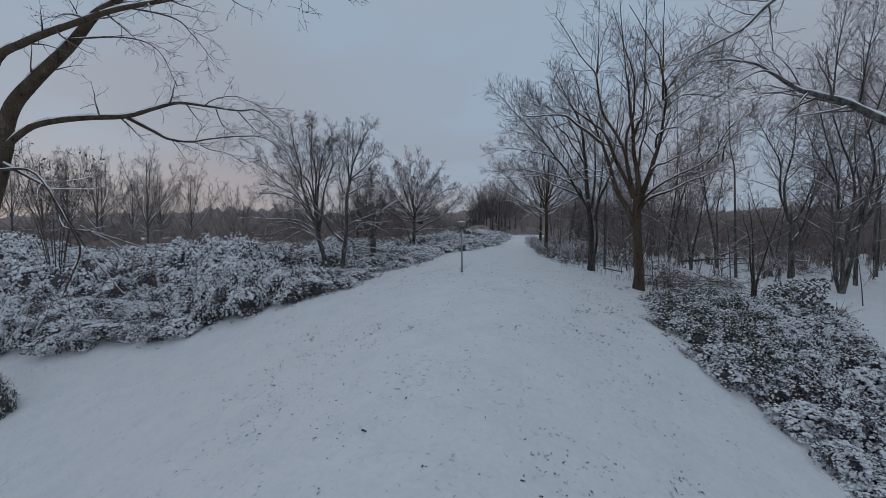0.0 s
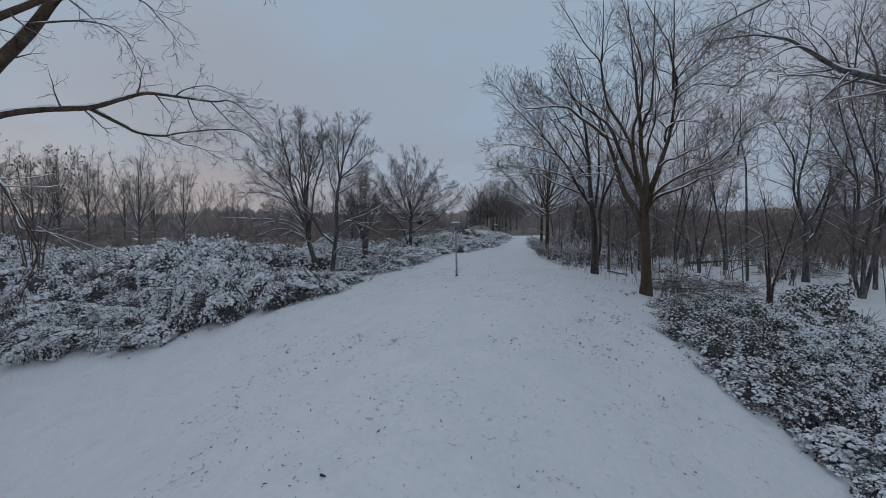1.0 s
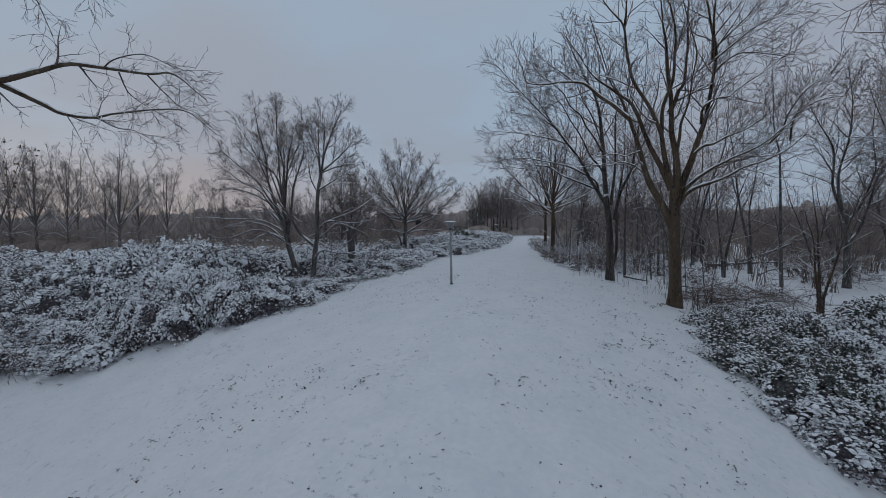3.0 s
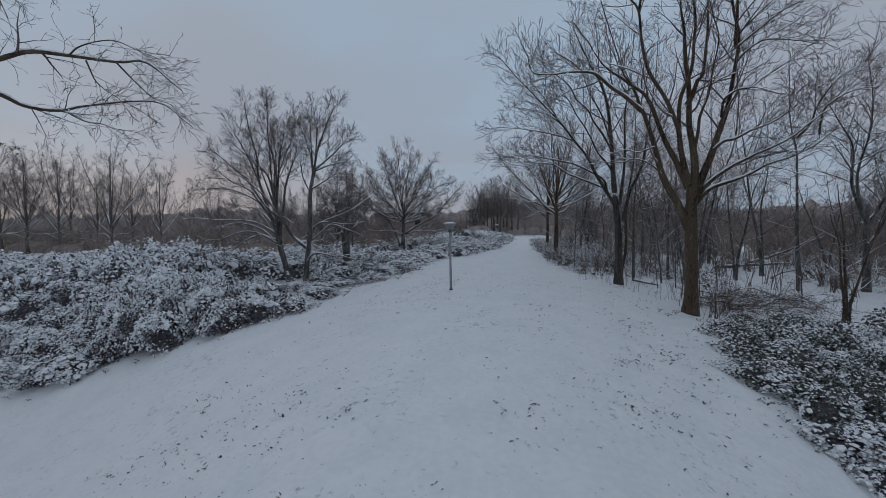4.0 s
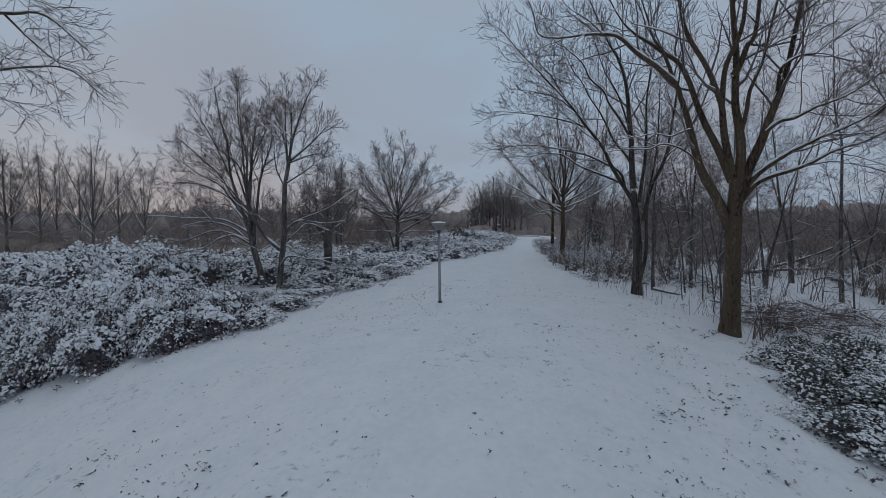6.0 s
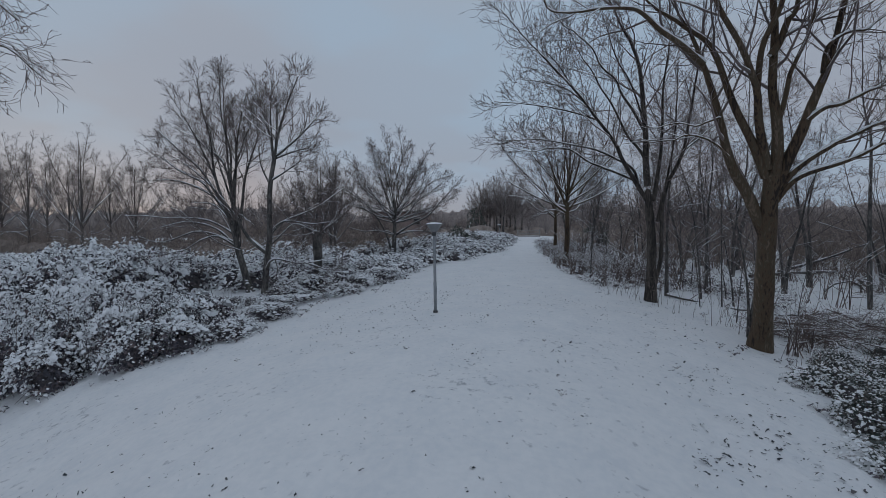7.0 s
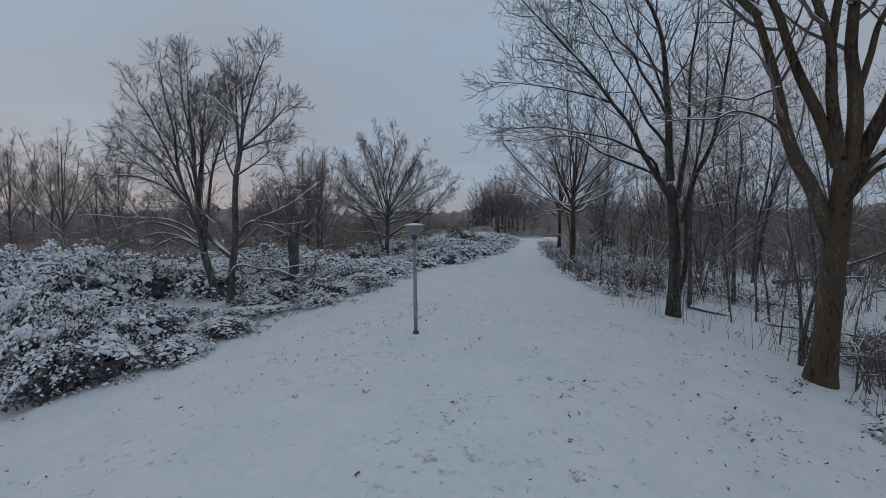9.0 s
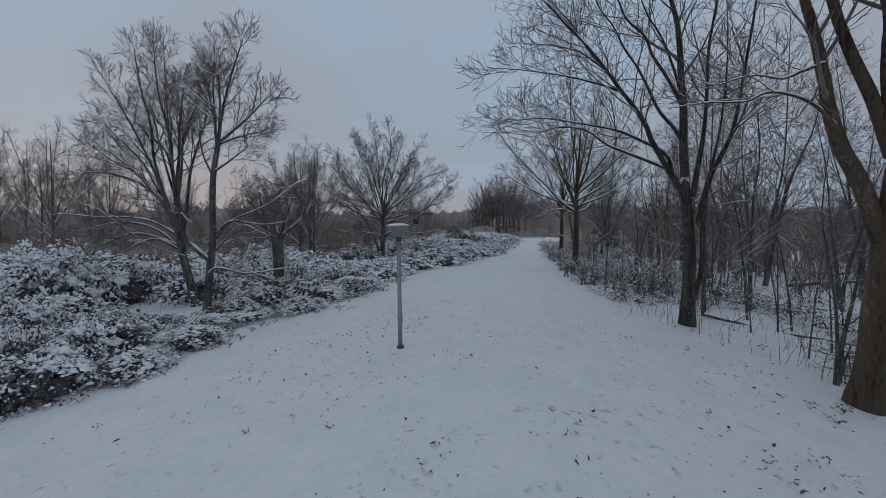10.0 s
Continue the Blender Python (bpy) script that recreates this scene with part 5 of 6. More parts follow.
for k in range(16):
    y = wr.uniform(22.5, 36)
    x = edge_x(RIGHT_EDGE, y) + wr.uniform(0.6, 11)
    if (x - 5) ** 2 + (y - 20.4) ** 2 < 0.7:
        continue
    q = wr.randrange(3)
    plant(saplings[q], (x, y), "sapling", "thin bent sapling with snow along its twigs", wr.uniform(0, 360), wr.uniform(0.7, 1.15), made, "p%d" % q, "saplings", share=0.6, sides=sides_rough, wood=0, part_of=0.45)

# distant wood that closes the view; its pale brown has the haze painted in
ang = np.linspace(-math.pi, math.pi, 1600, endpoint=False)
wob1, wob2 = waves(31, 10, 6, 30), waves(32, 26, 60, 700)
rows_ = []
for f, (rad_, hgt) in enumerate(((118, 0.0), (117, 0.5), (119, 0.85), (123, 1.0), (130, 0.7), (134, 0.0))):
    h_ = hgt * (5.2 + 2.6 * np.clip((np.sin(ang + 0.5) + 0.2), 0, 1) + 0.8 * wob1(ang, 0 * ang) + 0.9 * np.abs(wob2(ang, 0 * ang + 0.1 * f)))
    x_, y_ = rad_ * np.sin(ang), 10 + rad_ * np.cos(ang)
    rows_.append(np.stack([x_, y_, ground_z(x_, y_) - 0.5 + h_], -1))
V_ = np.array(rows_)
n_ = len(ang)
id_ = np.arange(V_.shape[0] * n_).reshape(-1, n_)
nx_ = np.roll(id_, -1, axis=1)
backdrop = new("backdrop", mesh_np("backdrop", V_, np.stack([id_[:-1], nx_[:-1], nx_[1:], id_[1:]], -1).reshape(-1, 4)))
backdrop.data.materials.append(material("hazy_distant_wood", [(0.3, (0.215, 0.181, 0.170)), (0.7, (0.38, 0.322, 0.298))], scale=0.35, rough=1.0, bump=1.0, bump_scale=3.0, stretch=(1, 1, 0.3), fine=0.6))
tagged(backdrop, "brown-grey mass of distant bare woodland", "distant wood", kind="structure")

# ---------------------------------------------------------------- brambles
def scatter(temp_v, temp_f, pos, nrm, size, spin, lift=0.0, jitter=0.0, seed=0):
    """Copies of one small shape set on points, facing along nrm; one array of vertices and faces."""
    r = np.random.RandomState(seed)
    nrm = nrm / (np.linalg.norm(nrm, axis=1)[:, None] + 1e-9)
    ref = np.where(np.abs(nrm[:, 2:3]) > 0.9, np.array([[1.0, 0, 0]]), np.array([[0, 0, 1.0]]))
    a = np.cross(ref, nrm)
    a /= np.linalg.norm(a, axis=1)[:, None] + 1e-9
    b = np.cross(nrm, a)
    c, s = np.cos(spin)[:, None], np.sin(spin)[:, None]
    a, b = a * c + b * s, b * c - a * s
    t = temp_v[None] * size[:, None, None]
    if jitter:
        t = t * (1 + r.uniform(-jitter, jitter, t.shape))
    V = pos[:, None, :] + t[..., 0:1] * a[:, None] + t[..., 1:2] * b[:, None] + (t[..., 2:3] + lift) * nrm[:, None]
    F = temp_f[None] + (np.arange(len(pos)) * len(temp_v))[:, None, None]
    return V.reshape(-1, 3), F.reshape(-1, temp_f.shape[1])


# a folded pointed leaf, the pad of snow that lies on one, and a larger lump
LEAF_V = np.array([(0, -0.5, 0), (0.33, -0.02, 0.12), (0, 0.55, -0.20), (-0.33, -0.02, 0.12)])
LEAF_F = np.array([(0, 1, 2), (0, 2, 3)])
PAD_V = np.array([(0.02, -0.50, -0.06), (0.32, -0.18, 0.0), (0.27, 0.26, -0.05), (-0.03, 0.54, -0.18), (-0.29, 0.22, -0.04), (-0.33, -0.20, 0.0), (0.04, -0.12, 0.34), (-0.03, 0.22, 0.22)])
PAD_F = np.array([(0, 1, 6), (1, 2, 6), (2, 7, 6), (2, 3, 7), (3, 4, 7), (4, 6, 7), (4, 5, 6), (5, 0, 6)])
_th = np.arange(6) * 2 * math.pi / 6
LUMP_V = np.array([(0.5 * math.cos(t), 0.5 * math.sin(t), -0.06) for t in _th] + [(0.04, 0.03, 0.27)])
LUMP_F = np.array([(k, (k + 1) % 6, 6) for k in range(6)])


def bush(seed, leaves, label, group, leaf_size, snow=0.75, lumps=45, canes=26, name="bramble_bush", category="bramble", core=0.66, lump_size=0.12, leaf=None):
    """A hummock about 2 m across and 1 m high: core, canes, leaves and the snow on them."""
    r = np.random.RandomState(seed)
    bump, patch = waves(seed, 12, 2.2, 7.0), waves(seed + 500, 10, 2.5, 9.0)

    def surf(n, low):
        th, c = r.uniform(0, 6.283, n), r.uniform(low, 1.0, n)
        s = np.sqrt(1 - c * c)
        d = np.stack([s * np.cos(th), s * np.sin(th), c], -1)
        k = 1 + 0.17 * bump(d[:, 0] * 1.4, d[:, 1] * 1.4 + d[:, 2])
        # flatter top, spreading skirt
        p = d * k[:, None]
        p[:, 2] = np.abs(p[:, 2]) ** 0.85
        p[:, :2] *= (1 + 0.16 * np.exp(-p[:, 2:3] / 0.15))
        return p, d

    e = thing(name, 0, 0, 0, label, category, group)
    bm = bmesh.new()
    bmesh.ops.create_icosphere(bm, subdivisions=2, radius=1.0)
    for v in bm.verts:
        d = v.co.normalized()
        k = core * (1 + 0.17 * float(bump(d.x * 1.4, d.y * 1.4 + d.z))) + r.normal(0, 0.04)
        v.co = Vector((d.x * k, d.y * k, max(d.z, -0.12) * k))
    part("core", from_bm("core", bm), CORE, e, "dark tangled stems inside")
    lines = []
    for k in range(canes):
        p, d = surf(1, 0.0)
        out = unit(d[0] * (1, 1, 0.3) + r.normal(0, 0.45, 3))
        a = p[0] * 0.8
        L = r.uniform(0.3, 0.75)
        pts = spline([a, a + out * L * 0.5 + (0, 0, 0.10), a + out * L + (0, 0, r.uniform(-0.12, 0.06))], 5)
        pts[:, 2] = np.maximum(pts[:, 2], 0.01)
        lines.append((pts, np.linspace(0.007, 0.003, 5), 3))
    part("cane_tangle", tubes("cane_tangle", lines, lambda lv: 3), CANE, e, "thin arching brown canes")
    p, d = surf(leaves, -0.02)
    p[: leaves // 4, 2] *= 0.3
    depth = 1.07 - 0.36 * r.uniform(0, 1, len(p)) ** 1.5
    p = p * depth[:, None]
    p[:, 2] = np.maximum(p[:, 2], 0.015)
    n = d * 0.55 + r.normal(0, 0.55, p.shape) + (0, 0, 0.40)
    n /= np.linalg.norm(n, axis=1)[:, None]
    size = leaf_size * np.exp(r.normal(0, 0.28, len(p)))
    spin = r.uniform(0, 6.28, len(p))
    v, f = scatter(LEAF_V, LEAF_F, p, n, size * 1.12, spin, seed=seed)
    part("foliage", mesh_np("foliage", v, tris=f, smooth=False), leaf or LEAF, e, "dark pointed leaves")
    # snow lies on the leaves that face up, more of it in some patches than in others
    chance = snow * np.clip(0.46 + 0.46 * d[:, 2] + 0.25 * n[:, 2] + 0.50 * patch(p[:, 0], p[:, 1] + p[:, 2]), 0.05, 1.0)
    chance = chance * np.clip((depth - 0.82) / 0.11, 0.12, 1.0)
    on_ = r.rand(len(p)) < chance
    v1, f1 = scatter(PAD_V, PAD_F, p[on_], n[on_] * 0.85 + (0, 0, 0.3), size[on_] * r.uniform(0.75, 1.18, on_.sum()), spin[on_], lift=0.006, jitter=0.3, seed=seed + 1)
    q, dq = surf(lumps * 3, 0.08)
    on2 = patch(q[:, 0], q[:, 1] + q[:, 2]) + 0.9 * (dq[:, 2] - 0.5) > -0.2 + 0.35 * r.normal(0, 1, len(q))
    q, dq = q[on2], dq[on2]
    v2, f2 = scatter(LUMP_V, LUMP_F, q * r.uniform(0.93, 1.06, len(q))[:, None], dq * 0.7 + r.normal(0, 0.3, q.shape) + (0, 0, 0.6), lump_size * np.exp(r.normal(0, 0.32, len(q))), r.uniform(0, 6.28, len(q)), jitter=0.28, seed=seed + 2)
    part("snow_cover", mesh_np("snow_cover", np.concatenate([v1, v2]), tris=np.concatenate([f1, f2 + len(v1)])), SNOW_CLUMP, e, "snow lying on the leaves")
    return e


WITHERED = material("withered_leaf", [(0.2, (0.07, 0.045, 0.032)), (0.5, (0.15, 0.095, 0.065)), (0.8, (0.24, 0.16, 0.11))], scale=4.0, rough=0.7, bump=0.2, island=0.7)
BL = "snow-laden bramble bush with dark leaves on arching canes"
bushes = [bush(70 + k, 1600, BL, "brambles along the path", 0.082, snow=(1.4, 1.2, 1.3, 1.25)[k], lumps=(230, 130, 190, 160)[k], canes=44, lump_size=0.105, core=0.54) for k in range(4)]
back = [bush(76 + k, 760, "snow-covered bramble hummock in the thicket", "brambles further back", 0.085, snow=1.3, lumps=110, canes=14, lump_size=0.12, core=0.54) for k in range(3)]
near_right = [bush(86 + k, 1400, "dark-leaved bramble bush under snow", "brambles right of the path", 0.098, snow=(1.45, 1.25, 0.95)[k], lumps=(230, 150, 60)[k], canes=36, lump_size=0.115, core=0.54) for k in range(3)]
green_right = [bush(106 + k, 1500, "green-leaved bramble bush dusted with snow", "green brambles by the oak", 0.092, snow=(1.05, 0.85, 0.62)[k], lumps=(110, 60, 20)[k], canes=60, lump_size=0.10, core=0.52, leaf=GREEN_LEAF) for k in range(3)]
twiggy = [bush(80 + k, 420, "low twiggy bramble with thin snow", "low brambles", 0.07, snow=0.85, lumps=36, canes=110, core=0.2, lump_size=0.09) for k in range(3)]


def loose(e):
    """Takes a bush apart again into its meshes and materials."""
    out = [(p.data, p.data.materials[0]) for p in e.children]
    for p in list(e.children):
        bpy.data.objects.remove(p)
    bpy.data.objects.remove(e)
    return out


back = [loose(e) for e in back]
deep = [loose(bush(116 + k, 300, "snow-covered bramble hummock in the thicket", "brambles further back", 0.115, snow=1.3, lumps=110, canes=6, lump_size=0.14)) for k in range(2)]
used = {}


def put_bush(pool, x, y, sx, h, turn):
    b0 = pool[br.randrange(len(pool))]
    if b0.name not in used:
        used[b0.name] = 1
        b = b0
    else:
        b = copy_thing(b0, Matrix())
    b.matrix_basis = pose(x, y, gz(x, y) - 0.02, 0, 0, turn) @ Matrix.Diagonal((sx, sx * br.uniform(0.85, 1.15), h, 1))


br = random.Random(5)


def left_depth(x, y):
    """How far (x, y) lies inside the thicket left of the path."""
    best = 1e9
    for (x0, y0), (x1, y1) in zip(LEFT_EDGE, LEFT_EDGE[1:]):
        dx, dy = x1 - x0, y1 - y0
        f = max(0, min(1, ((x - x0) * dx + (y - y0) * dy) / (dx * dx + dy * dy)))
        d = math.hypot(x - x0 - f * dx, y - y0 - f * dy)
        if d < abs(best):
            best = d if (dx * (y - y0) - dy * (x - x0)) > 0 else -d
    return best


def clear(x, y):
    return ((x + 12.4) / 3.0) ** 2 + ((y - 23.6) / 1.9) ** 2 < 1 or (x + 12.6) ** 2 + (y - 33) ** 2 < 2.2 ** 2


spots = []
tries = 0
while tries < 16000 and len(spots) < 460:
    tries += 1
    y = br.uniform(13.5, 70)
    x = br.uniform(-60, -3.5)
    d = left_depth(x, y)
    depth_max = 16 if y < 34 else 7
    if d < 0.30 or d > depth_max or clear(x, y) or x < -10 - 1.42 * y:
        continue
    gap = 0.92 if d < 4 else 1.45
    if all((x - a) ** 2 + (y - b) ** 2 > gap * gap for a, b, _ in spots):
        spots.append((x, y, d))
hump = waves(90, 10, 0.25, 0.9)
thicket = []
for x, y, d in spots:
    h = (0.75 + 0.75 * (1 - math.exp(-d / 2.5)) + 0.34 * float(hump(x, y))) * (1.0 if y < 30 else 0.8)
    h = max(h, 0.55)
    if d < 1.1:
        h *= 0.86
    h *= 1 - 0.70 * math.exp(-((x + 10.9) / 3.9) ** 2 - ((y - 22.5) / 2.2) ** 2)
    h *= 1 - 0.72 * math.exp(-((x + 9.4) / 2.8) ** 2 - ((y - 34.0) / 5.0) ** 2)
    front = d < 4.2 and y < 27
    if front:
        put_bush(bushes, x, y, br.uniform(0.72, 0.98), h, br.uniform(0, 360))
    else:
        s = br.uniform(1.0, 1.35)
        m = pose(x, y, gz(x, y) - 0.02, 0, 0, br.uniform(0, 360)) @ Matrix.Diagonal((s, s, h, 1))
        for p in (deep[br.randrange(2)] if y > 33 or x < -26 else back[br.randrange(3)]):
            thicket.append((p[0], p[1], m))
joined("bramble_thicket", thicket, "snow-covered brambles running on behind the front bushes", "bramble")

# brambles right of the path, with a taller bush
spots = []
tries = 0
while tries < 4000:
    tries += 1
    y = br.uniform(6.5, 19.6)
    e0 = edge_x(RIGHT_EDGE, y)
    x = e0 + br.uniform(-0.1, 6.2)
    if y > 18.3 and x < 6.6:
        continue
    if all((x - a) ** 2 + (y - b) ** 2 > 0.78 ** 2 for a, b, _ in spots):
        spots.append((x, y, x - e0))
for x, y, d in spots:
    h = 0.50 + 0.32 * (1 - math.exp(-d / 1.5)) + 0.10 * float(hump(x, y))
    put_bush(green_right if y + 0.5 * (x - 7) > 13.6 + br.uniform(-1.2, 1.2) and d < 3.4 else near_right, x, y, br.uniform(0.55, 0.75), h, br.uniform(0, 360))
evergreen = bush(95, 3200, "tall dark evergreen bush dusted with snow", "", 0.075, snow=0.62, lumps=8, canes=40, core=0.5, name="evergreen_bush", category="bush", leaf=GREEN_LEAF)
evergreen.matrix_basis = pose(10.3, 19.6, gz(10.3, 19.6), 0, 0, 40) @ Matrix.Diagonal((1.25, 1.15, 1.36, 1))
holly = bush(97, 2200, "dark evergreen bush standing before the distant wood", "dark evergreens", 0.085, snow=0.06, lumps=0, canes=20, core=0.6, name="evergreen_bush", category="bush", leaf=GREEN_LEAF)
for k, (x, y, sx, sz) in enumerate(((-7.4, 50.0, 1.5, 1.9), (5.2, 62.0, 1.6, 2.4), (-12.6, 92.0, 2.0, 5.0))):
    ob = copy_thing(holly, Matrix()) if k else holly
    ob.matrix_basis = pose(x, y, gz(x, y), 0, 0, 70 * y) @ Matrix.Diagonal((sx, sx, sz, 1))
put_bush(green_right, -18.3, 11.9, 0.45, 1.35, 30)
# low brambles further along the right edge
spots = []
tries = 0
while tries < 4000 and len(spots) < 95:
    tries += 1
    y = br.uniform(26, 60)
    x = edge_x(RIGHT_EDGE, y) + 0.6 + br.random() * 5.5
    if all((x - a) ** 2 + (y - b) ** 2 > 1.0 for a, b in spots):
        spots.append((x, y))
for x, y in spots:
    put_bush(twiggy, x, y, br.uniform(0.6, 0.95), br.uniform(0.4, 0.75), br.uniform(0, 360))

# ---------------------------------------------------------------- leaf litter and sprigs in the snow


FRAG_V = np.array([(0, -0.5, 0), (0.22, -0.25, 0.06), (0.16, 0.1, 0.02), (0.3, 0.32, 0.08), (-0.05, 0.5, 0), (-0.2, 0.15, 0.05), (-0.28, -0.2, 0.02)])
FRAG_F = np.array([(0, 1, 6), (1, 2, 6), (2, 5, 6), (2, 3, 5), (3, 4, 5)])


def litter(n, fx, fy, size, seed):
    r = np.random.RandomState(seed)
    x, y = fx(r, n), fy(r, n)
    # scraps lie two or three together
    pick = r.randint(0, n, n)
    near = r.rand(n) < 0.6
    x, y = np.where(near, x[pick] + r.normal(0, 0.022, n), x), np.where(near, y[pick] + r.normal(0, 0.022, n), y)
    z = ground_z(x, y) + 0.006
    nrm = r.normal(0, 0.40, (n, 3)) + (0, 0, 0.9)
    return scatter(FRAG_V * (0.9, 1.15, 1.6), FRAG_F, np.stack([x, y, z], -1), nrm, size * np.exp(r.normal(0, 0.38, n)), r.uniform(0, 6.28, n), seed=seed, jitter=0.5)


pieces, faces, base = [], [], 0
# clusters, as the wind and rain left them
cl = np.random.RandomState(16)
for k in range(460):
    side_l = cl.rand() < 0.5
    cy = cl.uniform(3, 26)
    cx = (cl.normal(-4.2, 1.5) if side_l else cl.normal(2.2, 1.1)) if cl.rand() < 0.85 else cl.normal(-1, 1.5)
    n = cl.randint(4, 20)
    v, f = litter(n, lambda r, m: cx + r.normal(0, 0.24, m), lambda r, m: cy + r.normal(0, 0.30, m), 0.028, 200 + k)
    pieces.append(v)
    faces.append(f + base)
    base += len(v)
# thicker drifts of them
for k, (cx, cy) in enumerate(((3.03, 15.6), (2.15, 14.4), (3.3, 15.4), (2.4, 14.4), (1.7, 12.6), (2.4, 12.8), (2.9, 13.8), (-2.6, 12.9), (-2.5, 11.0), (-6.2, 12.3), (-3.8, 11.3), (-4.6, 11.5), (-5.3, 10.9), (2.3, 12.0), (1.8, 12.15), (4.4, 17.8), (4.2, 17.1), (3.6, 16.6), (3.4, 17.3), (4.1, 15.9), (2.0, 14.5), (0.25, 17.4), (0.1, 16.7), (-5.5, 16.1), (2.4, 17.1), (-3.9, 16.6), (-3.4, 16.3))):
    v, f = litter(cl.randint(10, 22), lambda r, m: cx + r.normal(0, 0.16, m), lambda r, m: cy + r.normal(0, 0.20, m), 0.040, 1700 + k)
    pieces.append(v)
    faces.append(f + base)
    base += len(v)
for k in range(46):
    cx, cy = cl.normal(3.3, 0.6), cl.normal(15.4, 1.3)
    v, f = litter(cl.randint(3, 9), lambda r, m: cx + r.normal(0, 0.12, m), lambda r, m: cy + r.normal(0, 0.14, m), 0.040, 1400 + k)
    pieces.append(v)
    faces.append(f + base)
    base += len(v)
v, f = litter(800, lambda r, m: r.uniform(-8, 5, m), lambda r, m: r.uniform(2.5, 30, m), 0.024, 17)
pieces.append(v)
faces.append(f + base)
fallen = new("leaf_litter", mesh_np("leaf_litter", np.concatenate(pieces), tris=np.concatenate(faces), smooth=False))
fallen.data.materials.append(DEAD_LEAF)
tagged(fallen, "dark fallen leaves and scraps scattered on the snow", "fallen leaves", kind="stuff")


def sprig(seed, n):
    r = np.random.RandomState(seed)
    e = thing("leafy_sprig", 0, 0, 0, "small dark leafy sprig poking through the snow", "plant", "sprigs in the snow")
    lines, P, N = [], [], []
    for k in range(n):
        th = r.uniform(0, 6.28)
        p = np.array([(0, 0, -0.02), (0.05 * math.cos(th), 0.05 * math.sin(th), 0.06), (0.12 * math.cos(th), 0.12 * math.sin(th), 0.07 + 0.05 * r.rand())])
        lines.append((spline(p, 4), np.linspace(0.003, 0.002, 4), 3))
        P.append(p[2])
        N.append((math.cos(th) * 0.5, math.sin(th) * 0.5, 0.8))
    part("stems", tubes("stems", lines, lambda lv: 3), CANE, e)
    v, f = scatter(LEAF_V, LEAF_F, np.array(P), np.array(N), r.uniform(0.045, 0.075, n), r.uniform(0, 6.28, n), seed=seed)
    part("foliage", mesh_np("foliage", v, tris=f, smooth=False), LEAF, e)
    return e


sprigs = [sprig(301, 7), sprig(302, 5), sprig(303, 9)]
SPOTS = [(-5.4, 9.3), (-5.8, 9.9), (-5.9, 12.0), (2.5, 12.65), (3.8, 19.4), (4.0, 19.1), (3.3, 10.8), (-3.4, 16.2), (2.4, 17.3), (2.1, 18.3), (-0.2, 11.2), (0.05, 17.3), (-6.3, 16.7), (-2.4, 16.3), (-2.5, 11.0), (-3.7, 11.8), (4.9, 19.2), (5.2, 19.4), (5.5, 19.0), (5.3, 18.75), (5.0, 18.9), (5.35, 19.0), (5.6, 18.7), (4.35, 19.6), (4.5, 22.6), (0.3, 15.0), (-6.5, 10.6)]
for k, (x, y) in enumerate(SPOTS):
    ob = sprigs[k] if k < 3 else copy_thing(sprigs[k % 3], Matrix())
    s = br.uniform(0.8, 1.1) if x > 3.7 and y > 18.5 else br.uniform(0.4, 0.7)
    ob.matrix_basis = pose(x, y, gz(x, y), 0, 0, br.uniform(0, 360)) @ Matrix.Diagonal((s, s, s, 1))

# more of them along both edges of the brambles
for k in range(64):
    if k % 2:
        y = br.uniform(8.0, 18.6)
        x = edge_x(RIGHT_EDGE, y) - br.uniform(0.0, 0.75)
    else:
        q = br.randrange(1, 9)
        (x0, y0), (x1, y1) = LEFT_EDGE[q], LEFT_EDGE[q + 1]
        f = br.random()
        x, y = x0 + f * (x1 - x0) + br.uniform(0, 0.5), y0 + f * (y1 - y0) - br.uniform(0.1, 0.7)
    ob = copy_thing(sprigs[k % 3], Matrix())
    s = br.uniform(0.5, 1.1)
    ob.matrix_basis = pose(x, y, gz(x, y), 0, 0, br.uniform(0, 360)) @ Matrix.Diagonal((s, s, s, 1))

# shrub that still carries withered leaves
sk = Skeleton(71, (9, 6, 5), (1.9, 0.9, 0.45), (36, 40, 42), (0.06, 0.03, 0.0), 0.006)
for a in range(9):
    th = a * 0.7
    sk.limb([(0.1 * math.cos(th), 0.1 * math.sin(th), -0.1), (0.6 * math.cos(th), 0.6 * math.sin(th), 2.6), (1.6 * math.cos(th), 1.6 * math.sin(th), 5.0 + 0.25 * (a % 4))], 0.03, 0.006, 1, bare=0.25, n=9)
AT = (-27.5, 20.8, gz(-27.5, 20.8))
e = tree("hawthorn_shrub", sk, AT, "straggling shrub still hung with withered red-brown leaves", "shrub", bark=BARK, share=0.5)
e.scale = (1.3, 1.3, 1.55)
tips = np.array([l[0][-1] for l in sk.lines if l[2] >= 3])
v, f = scatter(LEAF_V, LEAF_F, tips, np.random.RandomState(5).normal(0, 1, tips.shape), np.random.RandomState(6).uniform(0.08, 0.14, len(tips)), np.random.RandomState(7).uniform(0, 6.28, len(tips)), seed=8)
part("foliage", mesh_np("foliage", v, tris=f, smooth=False), WITHERED, e, "withered red-brown leaves")

